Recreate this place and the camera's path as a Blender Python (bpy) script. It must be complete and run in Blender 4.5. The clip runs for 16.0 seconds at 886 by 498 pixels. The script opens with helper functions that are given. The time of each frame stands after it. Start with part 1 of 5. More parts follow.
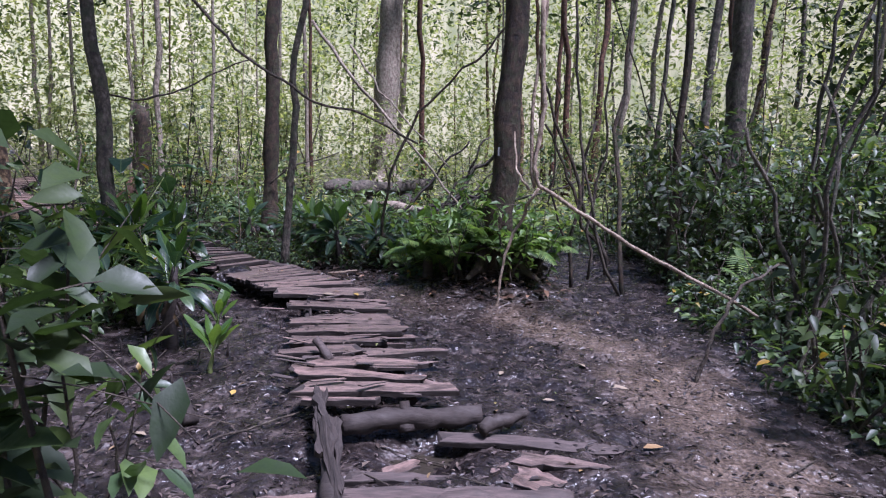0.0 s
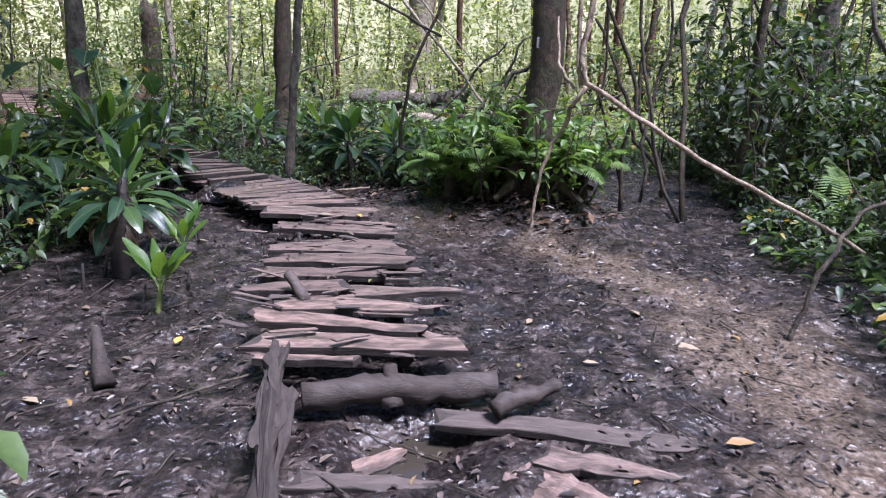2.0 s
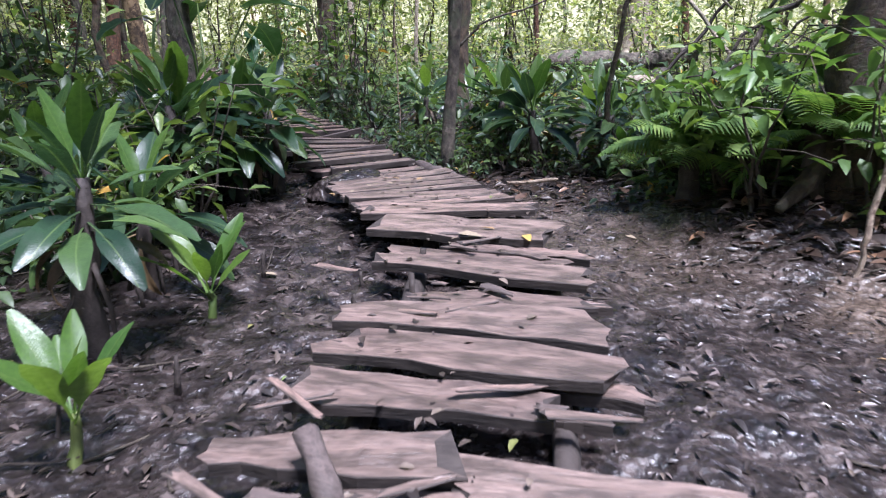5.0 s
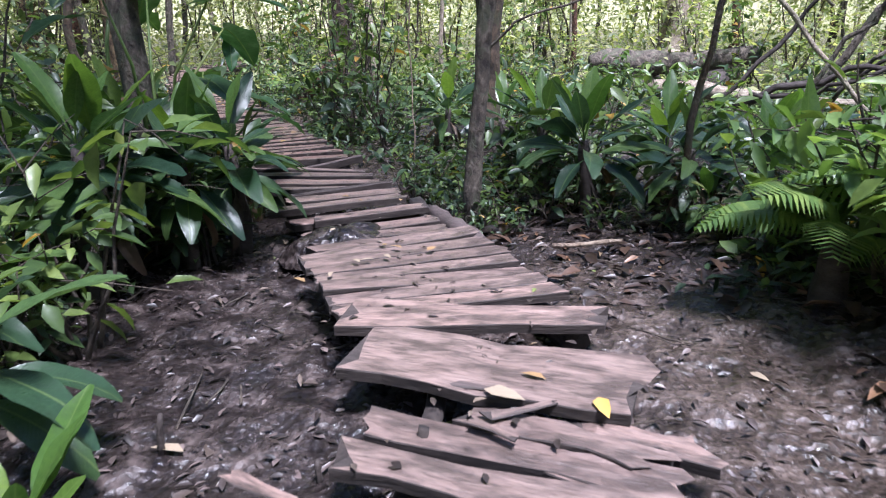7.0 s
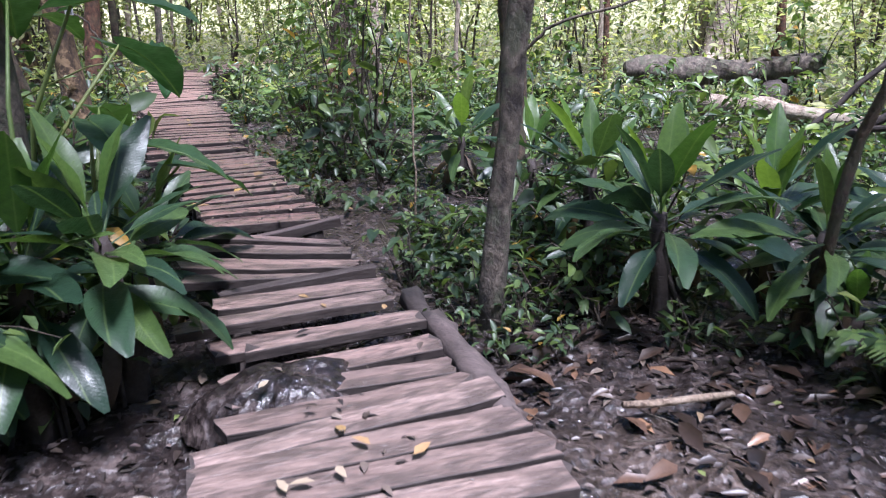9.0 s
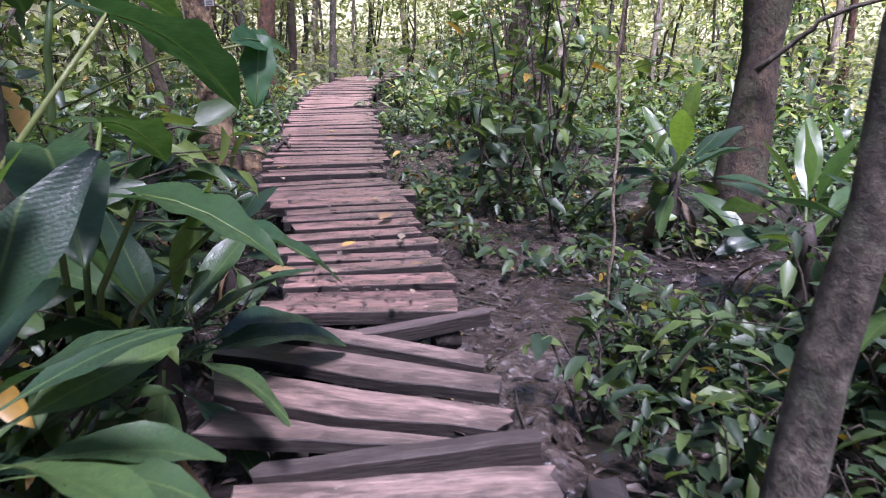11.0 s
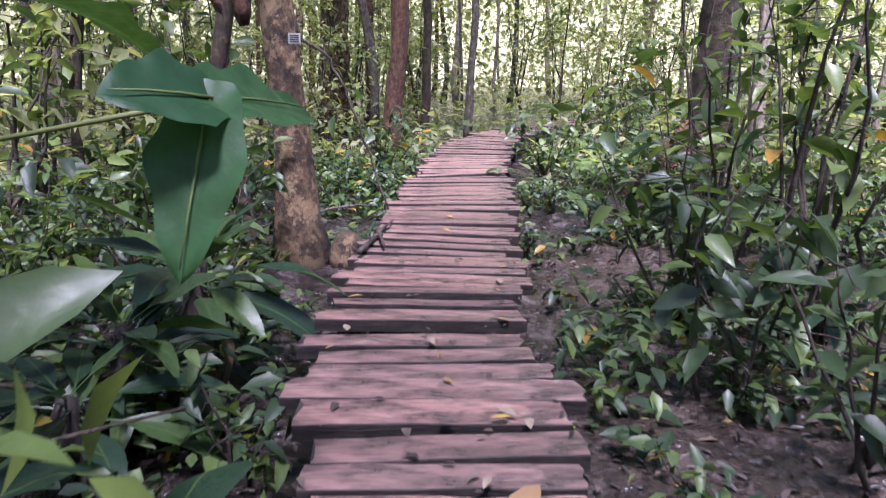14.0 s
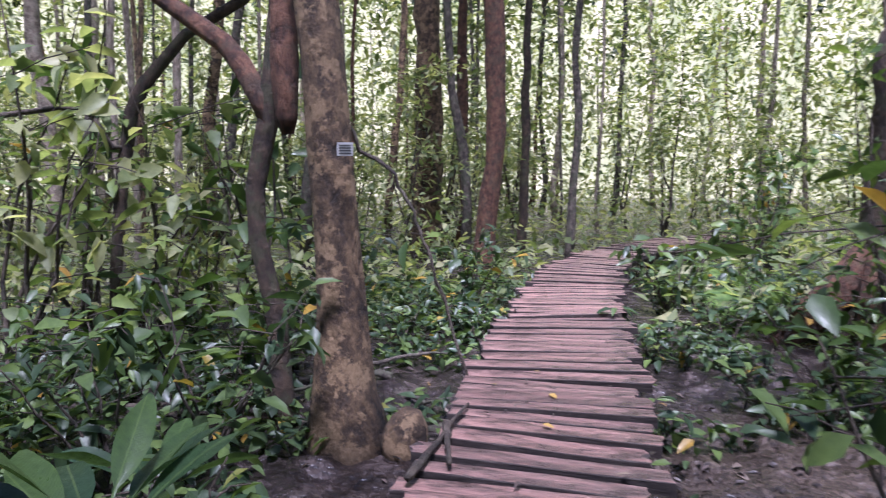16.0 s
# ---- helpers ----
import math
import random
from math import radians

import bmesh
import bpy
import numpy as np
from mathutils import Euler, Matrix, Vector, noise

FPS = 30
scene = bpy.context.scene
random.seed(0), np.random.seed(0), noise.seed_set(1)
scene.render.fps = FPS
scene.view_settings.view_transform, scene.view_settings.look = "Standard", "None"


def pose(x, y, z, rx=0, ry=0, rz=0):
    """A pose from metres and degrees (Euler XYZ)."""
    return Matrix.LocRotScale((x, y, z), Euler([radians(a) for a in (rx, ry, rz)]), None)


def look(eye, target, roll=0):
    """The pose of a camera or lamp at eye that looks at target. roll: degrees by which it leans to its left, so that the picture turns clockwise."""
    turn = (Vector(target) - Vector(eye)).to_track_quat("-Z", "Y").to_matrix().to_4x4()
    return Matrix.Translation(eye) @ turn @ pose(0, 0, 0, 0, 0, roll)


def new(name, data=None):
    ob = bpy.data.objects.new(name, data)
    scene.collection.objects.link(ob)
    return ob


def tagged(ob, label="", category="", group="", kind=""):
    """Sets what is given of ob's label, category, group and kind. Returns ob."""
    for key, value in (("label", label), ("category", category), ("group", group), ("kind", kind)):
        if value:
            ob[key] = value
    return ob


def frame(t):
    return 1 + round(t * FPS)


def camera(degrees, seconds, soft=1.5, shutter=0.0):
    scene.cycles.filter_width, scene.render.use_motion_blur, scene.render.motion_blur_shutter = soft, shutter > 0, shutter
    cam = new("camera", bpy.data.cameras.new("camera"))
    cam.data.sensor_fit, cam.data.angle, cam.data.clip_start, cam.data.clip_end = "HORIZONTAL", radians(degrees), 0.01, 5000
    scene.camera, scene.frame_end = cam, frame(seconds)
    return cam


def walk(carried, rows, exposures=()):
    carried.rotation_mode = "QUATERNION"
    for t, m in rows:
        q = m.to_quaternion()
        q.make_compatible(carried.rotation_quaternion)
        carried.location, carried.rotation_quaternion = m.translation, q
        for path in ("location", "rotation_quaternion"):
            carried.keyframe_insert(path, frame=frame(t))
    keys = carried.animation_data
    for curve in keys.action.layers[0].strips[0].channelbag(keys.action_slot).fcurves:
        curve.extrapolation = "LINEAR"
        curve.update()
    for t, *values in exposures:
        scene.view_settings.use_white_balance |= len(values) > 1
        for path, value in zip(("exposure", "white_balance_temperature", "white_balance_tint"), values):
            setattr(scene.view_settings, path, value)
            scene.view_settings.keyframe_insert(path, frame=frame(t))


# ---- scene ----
cam = camera(65.0, 16.0, 1.1, 0.3)
PATH = [
    (0, (1.19, -0.296, 1.828), (0.901, 2.258, 1.44), 1.9),
    (0.5, (1.245, -0.055, 1.711), (0.884, 2.484, 1.284), 1.8),
    (1, (1.249, 0.272, 1.646), (0.866, 2.777, 1.067), 1.9),
    (1.5, (1.266, 0.654, 1.604), (0.865, 3.137, 0.949), 2.1),
    (2, (1.216, 1.037, 1.561), (0.796, 3.511, 0.88), 2.2),
    (2.5, (1.192, 1.42, 1.511), (0.586, 3.845, 0.796), 1.3),
    (3, (1.134, 1.78, 1.451), (0.22, 4.096, 0.705), 0.2),
    (3.2, (1.092, 1.924, 1.443), (0.153, 4.226, 0.684), 0.3),
    (5.3, (0.474, 3.956, 1.197), (-0.67, 6.153, 0.41), -0.9),
    (5.5, (0.374, 4.142, 1.212), (-0.777, 6.332, 0.415), -0.8),
    (6, (0.231, 4.458, 1.258), (-0.939, 6.638, 0.46), -0.6),
    (6.5, (0.096, 4.737, 1.296), (-1.089, 6.907, 0.493), -0.6),
    (7, (-0.068, 5.054, 1.29), (-1.271, 7.214, 0.484), -0.5),
    (7.5, (-0.222, 5.402, 1.309), (-1.443, 7.552, 0.506), -0.4),
    (8, (-0.442, 5.775, 1.304), (-1.667, 7.926, 0.508), -0.1),
    (8.5, (-0.638, 6.144, 1.317), (-1.884, 8.282, 0.52), -0.1),
    (9, (-0.828, 6.504, 1.365), (-2.077, 8.632, 0.549), -0.2),
    (9.5, (-1.079, 6.821, 1.364), (-2.431, 8.895, 0.566), -0.1),
    (10, (-1.321, 7.15, 1.318), (-2.945, 9.022, 0.532), -0.2),
    (10.2, (-1.422, 7.298, 1.292), (-3.082, 9.14, 0.51), 0.0),
    (12.3, (-2.501, 8.385, 1.162), (-4.408, 9.966, 0.368), 0.6),
    (12.5, (-2.632, 8.485, 1.148), (-4.575, 10.024, 0.359), 1.1),
    (13, (-2.904, 8.739, 1.16), (-4.905, 10.209, 0.389), 1.2),
    (13.5, (-3.146, 8.917, 1.203), (-5.179, 10.36, 0.467), 0.9),
    (14, (-3.366, 9.082, 1.213), (-5.452, 10.503, 0.593), 0.3),
    (14.5, (-3.63, 9.29, 1.23), (-5.756, 10.712, 0.764), 0.2),
    (15, (-3.923, 9.473, 1.29), (-6.074, 10.881, 0.896), 0.9),
    (15.5, (-4.177, 9.667, 1.304), (-6.369, 11.038, 1.027), 0.5),
    (16, (-4.481, 9.815, 1.274), (-6.804, 10.96, 1.044), 0.3),
]
walk(cam, [(t, look(eye, target, roll)) for t, eye, target, roll in PATH],
     exposures=[(0.0, 1.02, 5300, 33), (2.0, 1.44, 5450, 25), (5.0, 1.72, 5480, 22), (9.0, 1.82, 5480, 25), (10.0, 1.87, 5480, 33), (12.0, 1.9, 5480, 37), (14.0, 1.84, 5480, 37), (15.0, 1.76, 5380, 34), (16.0, 1.5, 5300, 34)])

# ---- light ----
SUN_ELEVATION, SUN_AZIMUTH = 68.0, 115.0
world = bpy.data.worlds.new("world")
scene.world = world
world.use_nodes = True
sky = world.node_tree.nodes.new("ShaderNodeTexSky")
sky.sky_type, sky.sun_disc = "NISHITA", False
sky.sun_elevation, sky.sun_rotation = radians(SUN_ELEVATION), radians(SUN_AZIMUTH)
background = world.node_tree.nodes["Background"]
world.node_tree.links.new(sky.outputs[0], background.inputs[0])
background.inputs[1].default_value = 0.065
sun = new("sun", bpy.data.lights.new("sun", "SUN"))
sun.data.energy, sun.data.angle, sun.data.color = 5.0, radians(14), (1.0, 0.97, 0.93)
az, el = radians(SUN_AZIMUTH), radians(SUN_ELEVATION)
sun.matrix_world = look((20 * math.sin(az), 20 * math.cos(az), 20 * math.tan(el)), (0, 0, 0))


# ---- materials ----
def material(name):
    m = bpy.data.materials.new(name)
    m.use_nodes = True
    nt = m.node_tree
    return m, nt, nt.nodes["Principled BSDF"], nt.links


def noise_node(nt, scale, detail=5.0, rough=0.6, coords="Object", stretch=None):
    tc = nt.nodes.new("ShaderNodeTexCoord")
    n = nt.nodes.new("ShaderNodeTexNoise")
    n.inputs["Scale"].default_value = scale
    n.inputs["Detail"].default_value = detail
    n.inputs["Roughness"].default_value = rough
    if stretch:
        mp = nt.nodes.new("ShaderNodeMapping")
        mp.inputs["Scale"].default_value = stretch
        nt.links.new(tc.outputs[coords], mp.inputs[0])
        nt.links.new(mp.outputs[0], n.inputs["Vector"])
    else:
        nt.links.new(tc.outputs[coords], n.inputs["Vector"])
    return n.outputs["Fac"]


def ramp(nt, value, *stops):
    r = nt.nodes.new("ShaderNodeValToRGB")
    while len(r.color_ramp.elements) < len(stops):
        r.color_ramp.elements.new(0.5)
    for e, (p, c) in zip(r.color_ramp.elements, stops):
        e.position = p
        e.color = (*c, 1) if isinstance(c, tuple) else (c, c, c, 1)
    nt.links.new(value, r.inputs[0])
    return r.outputs[0]


def mix(nt, kind, fac, a, b):
    m = nt.nodes.new("ShaderNodeMix")
    m.data_type, m.blend_type = "RGBA", kind
    for slot, v in ((0, fac), (6, a), (7, b)):
        if isinstance(v, (int, float)):
            m.inputs[slot].default_value = v
        elif isinstance(v, tuple):
            m.inputs[slot].default_value = (*v, 1)
        else:
            nt.links.new(v, m.inputs[slot])
    return m.outputs[2]


def bump(nt, height, strength, distance, before=None):
    b = nt.nodes.new("ShaderNodeBump")
    b.inputs["Strength"].default_value = strength
    b.inputs["Distance"].default_value = distance
    nt.links.new(height, b.inputs["Height"])
    if before:
        nt.links.new(before, b.inputs["Normal"])
    return b.outputs[0]


def leaf_material(name, low, mid, high, rough=0.38, through_light=0.3, sick=None, rib=0):
    """rib: 1 + the axis across the blade, for leaves that show a pale midrib and side veins."""
    m, nt, p, links = material(name)
    geo = nt.nodes.new("ShaderNodeNewGeometry")
    info = nt.nodes.new("ShaderNodeObjectInfo")
    add = nt.nodes.new("ShaderNodeMath")
    add.operation = "ADD"
    links.new(geo.outputs["Random Per Island"], add.inputs[0])
    links.new(info.outputs["Random"], add.inputs[1])
    fr = nt.nodes.new("ShaderNodeMath")
    fr.operation = "FRACT"
    links.new(add.outputs[0], fr.inputs[0])
    stops = [(0.0, low), (0.5, mid), (0.9, high)]
    if sick:
        stops += [(0.982, high), (0.988, sick)]
    col = ramp(nt, fr.outputs[0], *stops)
    spots = noise_node(nt, 22.0, 4.0)
    col = mix(nt, "MULTIPLY", 0.6, col, ramp(nt, spots, (0.3, (0.55, 0.6, 0.5)), (0.65, (1.15, 1.1, 1.0))))
    relief = bump(nt, noise_node(nt, 60.0, 2.0), 0.25, 0.004)
    if rib:
        tc = nt.nodes.new("ShaderNodeTexCoord")
        xyz = nt.nodes.new("ShaderNodeSeparateXYZ")
        links.new(tc.outputs["Object"], xyz.inputs[0])
        across = nt.nodes.new("ShaderNodeMath")
        across.operation = "ABSOLUTE"
        links.new(xyz.outputs[rib - 1], across.inputs[0])
        slant = nt.nodes.new("ShaderNodeMath")
        slant.operation = "MULTIPLY_ADD"
        slant.inputs[1].default_value = -0.7
        links.new(across.outputs[0], slant.inputs[0])
        links.new(xyz.outputs[0 if rib == 2 else 1], slant.inputs[2])
        lines = nt.nodes.new("ShaderNodeMath")
        lines.operation = "PINGPONG"
        lines.inputs[1].default_value = 0.011
        links.new(slant.outputs[0], lines.inputs[0])
        col = mix(nt, "MIX", ramp(nt, across.outputs[0], (0.003, 0.4), (0.007, 0.0)), col, (0.14, 0.2, 0.06))
        col = mix(nt, "MULTIPLY", 0.5, col, ramp(nt, lines.outputs[0], (0.0, (1.18, 1.18, 1.1)), (0.004, (0.97, 0.97, 0.97))))
        relief = bump(nt, lines.outputs[0], 0.3, 0.06, relief)
    links.new(col, p.inputs["Base Color"])
    links.new(ramp(nt, spots, (0.3, rough + 0.15), (0.7, rough - 0.08)), p.inputs["Roughness"])
    links.new(relief, p.inputs["Normal"])
    p.inputs["Specular IOR Level"].default_value = 0.48
    tr = nt.nodes.new("ShaderNodeBsdfTranslucent")
    bright = mix(nt, "MULTIPLY", 1.0, col, (1.6, 1.7, 0.8))
    links.new(bright, tr.inputs[0])
    mx = nt.nodes.new("ShaderNodeMixShader")
    mx.inputs[0].default_value = through_light
    links.new(p.outputs[0], mx.inputs[1])
    links.new(tr.outputs[0], mx.inputs[2])
    links.new(mx.outputs[0], nt.nodes["Material Output"].inputs[0])
    return m


def bark_material(name, dark, mid, pale, patch=(0.25, 0.26, 0.2), patches=0.4):
    m, nt, p, links = material(name)
    n1 = noise_node(nt, 13.0, 7.0, 0.7, stretch=(1, 1, 0.7))
    n2 = noise_node(nt, 6.5, 6.0, 0.7)
    fine = noise_node(nt, 60.0, 5.0, 0.7, stretch=(1, 1, 0.6))
    col = ramp(nt, n1, (0.38, dark), (0.5, mid), (0.63, pale))
    col = mix(nt, "MIX", ramp(nt, n2, (0.5, 0.0), (0.55, patches)), col, patch)
    col = mix(nt, "MULTIPLY", 0.5, col, ramp(nt, fine, (0.3, 0.5), (0.7, 1.1)))
    links.new(col, p.inputs["Base Color"])
    p.inputs["Roughness"].default_value = 0.85
    links.new(bump(nt, fine, 0.7, 0.012, bump(nt, n1, 0.9, 0.05)), p.inputs["Normal"])
    return m


def wood_material(name, dark, mid, pale, rough=0.62):
    m, nt, p, links = material(name)
    info = nt.nodes.new("ShaderNodeObjectInfo")
    grain = noise_node(nt, 5.0, 7.0, 0.7, stretch=(0.8, 5.0, 5.0))
    blot = noise_node(nt, 5.0, 8.0, 0.75, stretch=(0.7, 2.2, 2.2))
    fine = noise_node(nt, 40.0, 3.0, stretch=(0.15, 3.0, 3.0))
    col = ramp(nt, grain, (0.18, dark), (0.42, mid), (0.95, pale))
    col = mix(nt, "MULTIPLY", 0.85, col, ramp(nt, info.outputs["Random"], (0.0, (0.66, 0.62, 0.62)), (0.5, (0.95, 0.92, 0.92)), (1.0, (1.2, 1.08, 1.05))))
    col = mix(nt, "MULTIPLY", 0.75, col, ramp(nt, fine, (0.35, 0.42), (0.48, 0.92), (0.65, 1.12)))
    col = mix(nt, "MIX", ramp(nt, blot, (0.43, 0.0), (0.58, 0.85)), col, (0.045, 0.034, 0.029))
    links.new(col, p.inputs["Base Color"])
    links.new(ramp(nt, blot, (0.35, rough + 0.1), (0.65, rough - 0.2)), p.inputs["Roughness"])
    links.new(bump(nt, fine, 0.5, 0.006, bump(nt, grain, 0.6, 0.01)), p.inputs["Normal"])
    return m


def mud_material():
    m, nt, p, links = material("wet mud")
    big = noise_node(nt, 0.9, 5.0)
    mid = noise_node(nt, 7.0, 6.0, 0.7)
    fine = noise_node(nt, 38.0, 5.0, 0.7)
    vor = nt.nodes.new("ShaderNodeTexVoronoi")
    vor.inputs["Scale"].default_value = 26.0
    tc = nt.nodes.new("ShaderNodeTexCoord")
    links.new(tc.outputs["Object"], vor.inputs["Vector"])
    col = ramp(nt, mid, (0.36, (0.009, 0.0072, 0.007)), (0.52, (0.028, 0.022, 0.0205)), (0.68, (0.092, 0.073, 0.066)))
    col = mix(nt, "MULTIPLY", 0.7, col, ramp(nt, big, (0.35, (0.65, 0.62, 0.64)), (0.65, (1.2, 1.15, 1.1))))
    soil = nt.nodes.new("ShaderNodeAttribute")
    soil.attribute_name = "soil"
    sandy = ramp(nt, mid, (0.3, (0.064, 0.046, 0.034)), (0.7, (0.165, 0.122, 0.091)))
    ramped = mix(nt, "MULTIPLY", 1.0, soil.outputs["Color"], ramp(nt, fine, (0.3, 0.55), (0.6, 1.0)))
    col = mix(nt, "MIX", ramped, col, sandy)
    col = mix(nt, "MULTIPLY", 0.75, col, ramp(nt, fine, (0.36, 0.3), (0.6, 1.3)))
    links.new(col, p.inputs["Base Color"])
    links.new(ramp(nt, mid, (0.38, 0.11), (0.5, 0.2), (0.66, 0.42)), p.inputs["Roughness"])
    p.inputs["Specular IOR Level"].default_value = 0.5
    h = bump(nt, mid, 0.5, 0.045)
    h = bump(nt, vor.outputs["Distance"], 0.55, 0.022, h)
    links.new(bump(nt, fine, 0.4, 0.01, h), p.inputs["Normal"])
    return m


def litter_material(name, *stops):
    m, nt, p, links = material(name)
    geo = nt.nodes.new("ShaderNodeNewGeometry")
    col = ramp(nt, geo.outputs["Random Per Island"], *stops)
    col = mix(nt, "MULTIPLY", 0.6, col, ramp(nt, noise_node(nt, 45.0, 4.0), (0.3, 0.45), (0.7, 1.2)))
    links.new(col, p.inputs["Base Color"])
    p.inputs["Roughness"].default_value = 0.42
    return m


MUD = mud_material()
PLANK = wood_material("weathered red plank", (0.045, 0.032, 0.026), (0.195, 0.139, 0.115), (0.34, 0.26, 0.22), 0.46)
DECK_WOOD = wood_material("worn red deck plank", (0.06, 0.033, 0.026), (0.255, 0.15, 0.124), (0.42, 0.295, 0.245), 0.43)
OLD_WOOD = wood_material("rotten grey wood", (0.028, 0.021, 0.018), (0.084, 0.063, 0.056), (0.168, 0.133, 0.119), 0.85)
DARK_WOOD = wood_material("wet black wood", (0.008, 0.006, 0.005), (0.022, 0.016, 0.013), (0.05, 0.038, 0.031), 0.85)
BARK_DARK = bark_material("dark bark", (0.014, 0.009, 0.006), (0.044, 0.027, 0.015), (0.085, 0.054, 0.032), (0.045, 0.052, 0.02), 0.5)
BARK_GREY = bark_material("grey bark", (0.026, 0.020, 0.016), (0.081, 0.064, 0.048), (0.176, 0.146, 0.114), (0.072, 0.081, 0.046), 0.6)
BARK_TAN = bark_material("mottled tan bark", (0.02, 0.012, 0.006), (0.075, 0.045, 0.022), (0.17, 0.11, 0.055), (0.27, 0.18, 0.095), 0.8)
BARK_RED = bark_material("reddish bark", (0.03, 0.012, 0.006), (0.095, 0.04, 0.02), (0.18, 0.085, 0.045), (0.06, 0.045, 0.025), 0.5)
BARK_PALE = bark_material("pale bark", (0.128, 0.096, 0.072), (0.272, 0.216, 0.160), (0.416, 0.352, 0.272), (0.240, 0.240, 0.160), 0.4)
TWIG = bark_material("twig bark", (0.025, 0.018, 0.013), (0.063, 0.046, 0.032), (0.126, 0.098, 0.070), (0.070, 0.070, 0.049), 0.3)
ROOT = bark_material("pale root bark", (0.16, 0.11, 0.075), (0.33, 0.25, 0.18), (0.5, 0.4, 0.3), (0.25, 0.2, 0.14), 0.3)
STRAP = leaf_material("broad glossy leaf", (0.014, 0.034, 0.02), (0.026, 0.056, 0.028), (0.06, 0.105, 0.03), 0.34, 0.25, rib=2)
STRAP_NEW = leaf_material("young bright leaf", (0.045, 0.1, 0.022), (0.07, 0.135, 0.027), (0.11, 0.175, 0.032), 0.36, 0.4, rib=2)
STRAP_DEAD = leaf_material("withered brown leaf", (0.035, 0.022, 0.013), (0.07, 0.043, 0.022), (0.13, 0.085, 0.04), 0.6, 0.1)
BIG_LEAF = leaf_material("large lobed leaf", (0.016, 0.06, 0.02), (0.024, 0.08, 0.026), (0.034, 0.1, 0.03), 0.45, 0.3)
HEART = leaf_material("dark heart-shaped leaf", (0.014, 0.04, 0.018), (0.024, 0.06, 0.024), (0.05, 0.1, 0.028), 0.4, 0.3, rib=1)
SHRUB = leaf_material("shrub leaf", (0.026, 0.050, 0.025), (0.048, 0.082, 0.036), (0.110, 0.165, 0.046), 0.42, 0.3, (0.320, 0.202, 0.033))
OLIVE = leaf_material("olive leaf", (0.038, 0.070, 0.022), (0.070, 0.119, 0.032), (0.151, 0.205, 0.054), 0.4, 0.3, (0.367, 0.216, 0.043))
FERN = leaf_material("fern leaf", (0.059, 0.117, 0.029), (0.098, 0.167, 0.044), (0.156, 0.225, 0.059), 0.45, 0.35)
# paler than the near leaves: distant sun and haze are mixed into this colour
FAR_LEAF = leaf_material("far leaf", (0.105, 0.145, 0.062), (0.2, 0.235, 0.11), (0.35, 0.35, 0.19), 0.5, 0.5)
# leaf of the crowns; on shrubs its darkness stands in for shade
CANOPY_AND_SHADE = leaf_material("canopy leaf", (0.016, 0.029, 0.011), (0.027, 0.048, 0.015), (0.050, 0.076, 0.021), 0.5, 0.3)
STALK = leaf_material("green stalk", (0.07, 0.12, 0.03), (0.1, 0.15, 0.04), (0.15, 0.17, 0.05), 0.5, 0.05)
LITTER = litter_material("dead leaf", (0.0, (0.018, 0.013, 0.011)), (0.35, (0.050, 0.036, 0.029)), (0.7, (0.082, 0.062, 0.05)), (0.93, (0.15, 0.115, 0.088)), (0.975, (0.24, 0.15, 0.055)), (0.99, (0.115, 0.144, 0.043)))
YELLOW = litter_material("yellow leaf", (0.0, (0.400, 0.240, 0.040)), (1.0, (0.464, 0.320, 0.096)))
BROWN = litter_material("brown leaf", (0.0, (0.225, 0.128, 0.053)), (1.0, (0.285, 0.188, 0.090)))
TAN = litter_material("tan leaf", (0.0, (0.300, 0.240, 0.162)), (1.0, (0.252, 0.198, 0.138)))
SIGN = material("sign plate")[0]
SIGN.node_tree.nodes["Principled BSDF"].inputs["Base Color"].default_value = (0.3, 0.3, 0.29, 1)
INK = material("sign print")[0]
INK.node_tree.nodes["Principled BSDF"].inputs["Base Color"].default_value = (0.05, 0.05, 0.05, 1)
WATER, nt, p, links = material("muddy water")
p.inputs["Base Color"].default_value = (0.035, 0.029, 0.022, 1)
p.inputs["Roughness"].default_value = 0.08
links.new(bump(nt, noise_node(nt, 9.0, 2.0), 0.15, 0.01), p.inputs["Normal"])

# sunlit haze of the far woods, put into colour and emission
GLOW_HAZE, nt, p, links = material("hazy distance")
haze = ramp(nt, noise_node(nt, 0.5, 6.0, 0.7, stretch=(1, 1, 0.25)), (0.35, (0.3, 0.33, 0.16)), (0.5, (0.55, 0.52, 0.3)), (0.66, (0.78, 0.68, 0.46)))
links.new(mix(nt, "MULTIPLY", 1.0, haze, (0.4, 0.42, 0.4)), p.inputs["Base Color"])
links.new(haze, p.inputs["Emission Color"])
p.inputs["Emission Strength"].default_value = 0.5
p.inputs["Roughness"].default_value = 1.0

# ---- mesh building ----
rng = np.random.default_rng(7)


def mesh(name, verts, faces, mat, smooth=True):
    me = bpy.data.meshes.new(name)
    me.from_pydata([tuple(v) for v in verts], [], faces)
    me.materials.append(mat)
    if smooth:
        me.polygons.foreach_set("use_smooth", [True] * len(me.polygons))
    return me


def part(name, me, parent, label="", m=None):
    ob = new(name, me)
    ob.parent = parent
    if m is not None:
        ob.matrix_local = m
    if label:
        ob["label"] = label
    return ob


def thing(name, label, category, at=(0, 0, 0), data=None, group="", kind=""):
    ob = new(name, data)
    ob.location = at
    return tagged(ob, label, category, group, kind)


def lattice(seed):
    return np.random.default_rng(seed).random((64, 64))


LAT = [lattice(k) for k in range(3)]


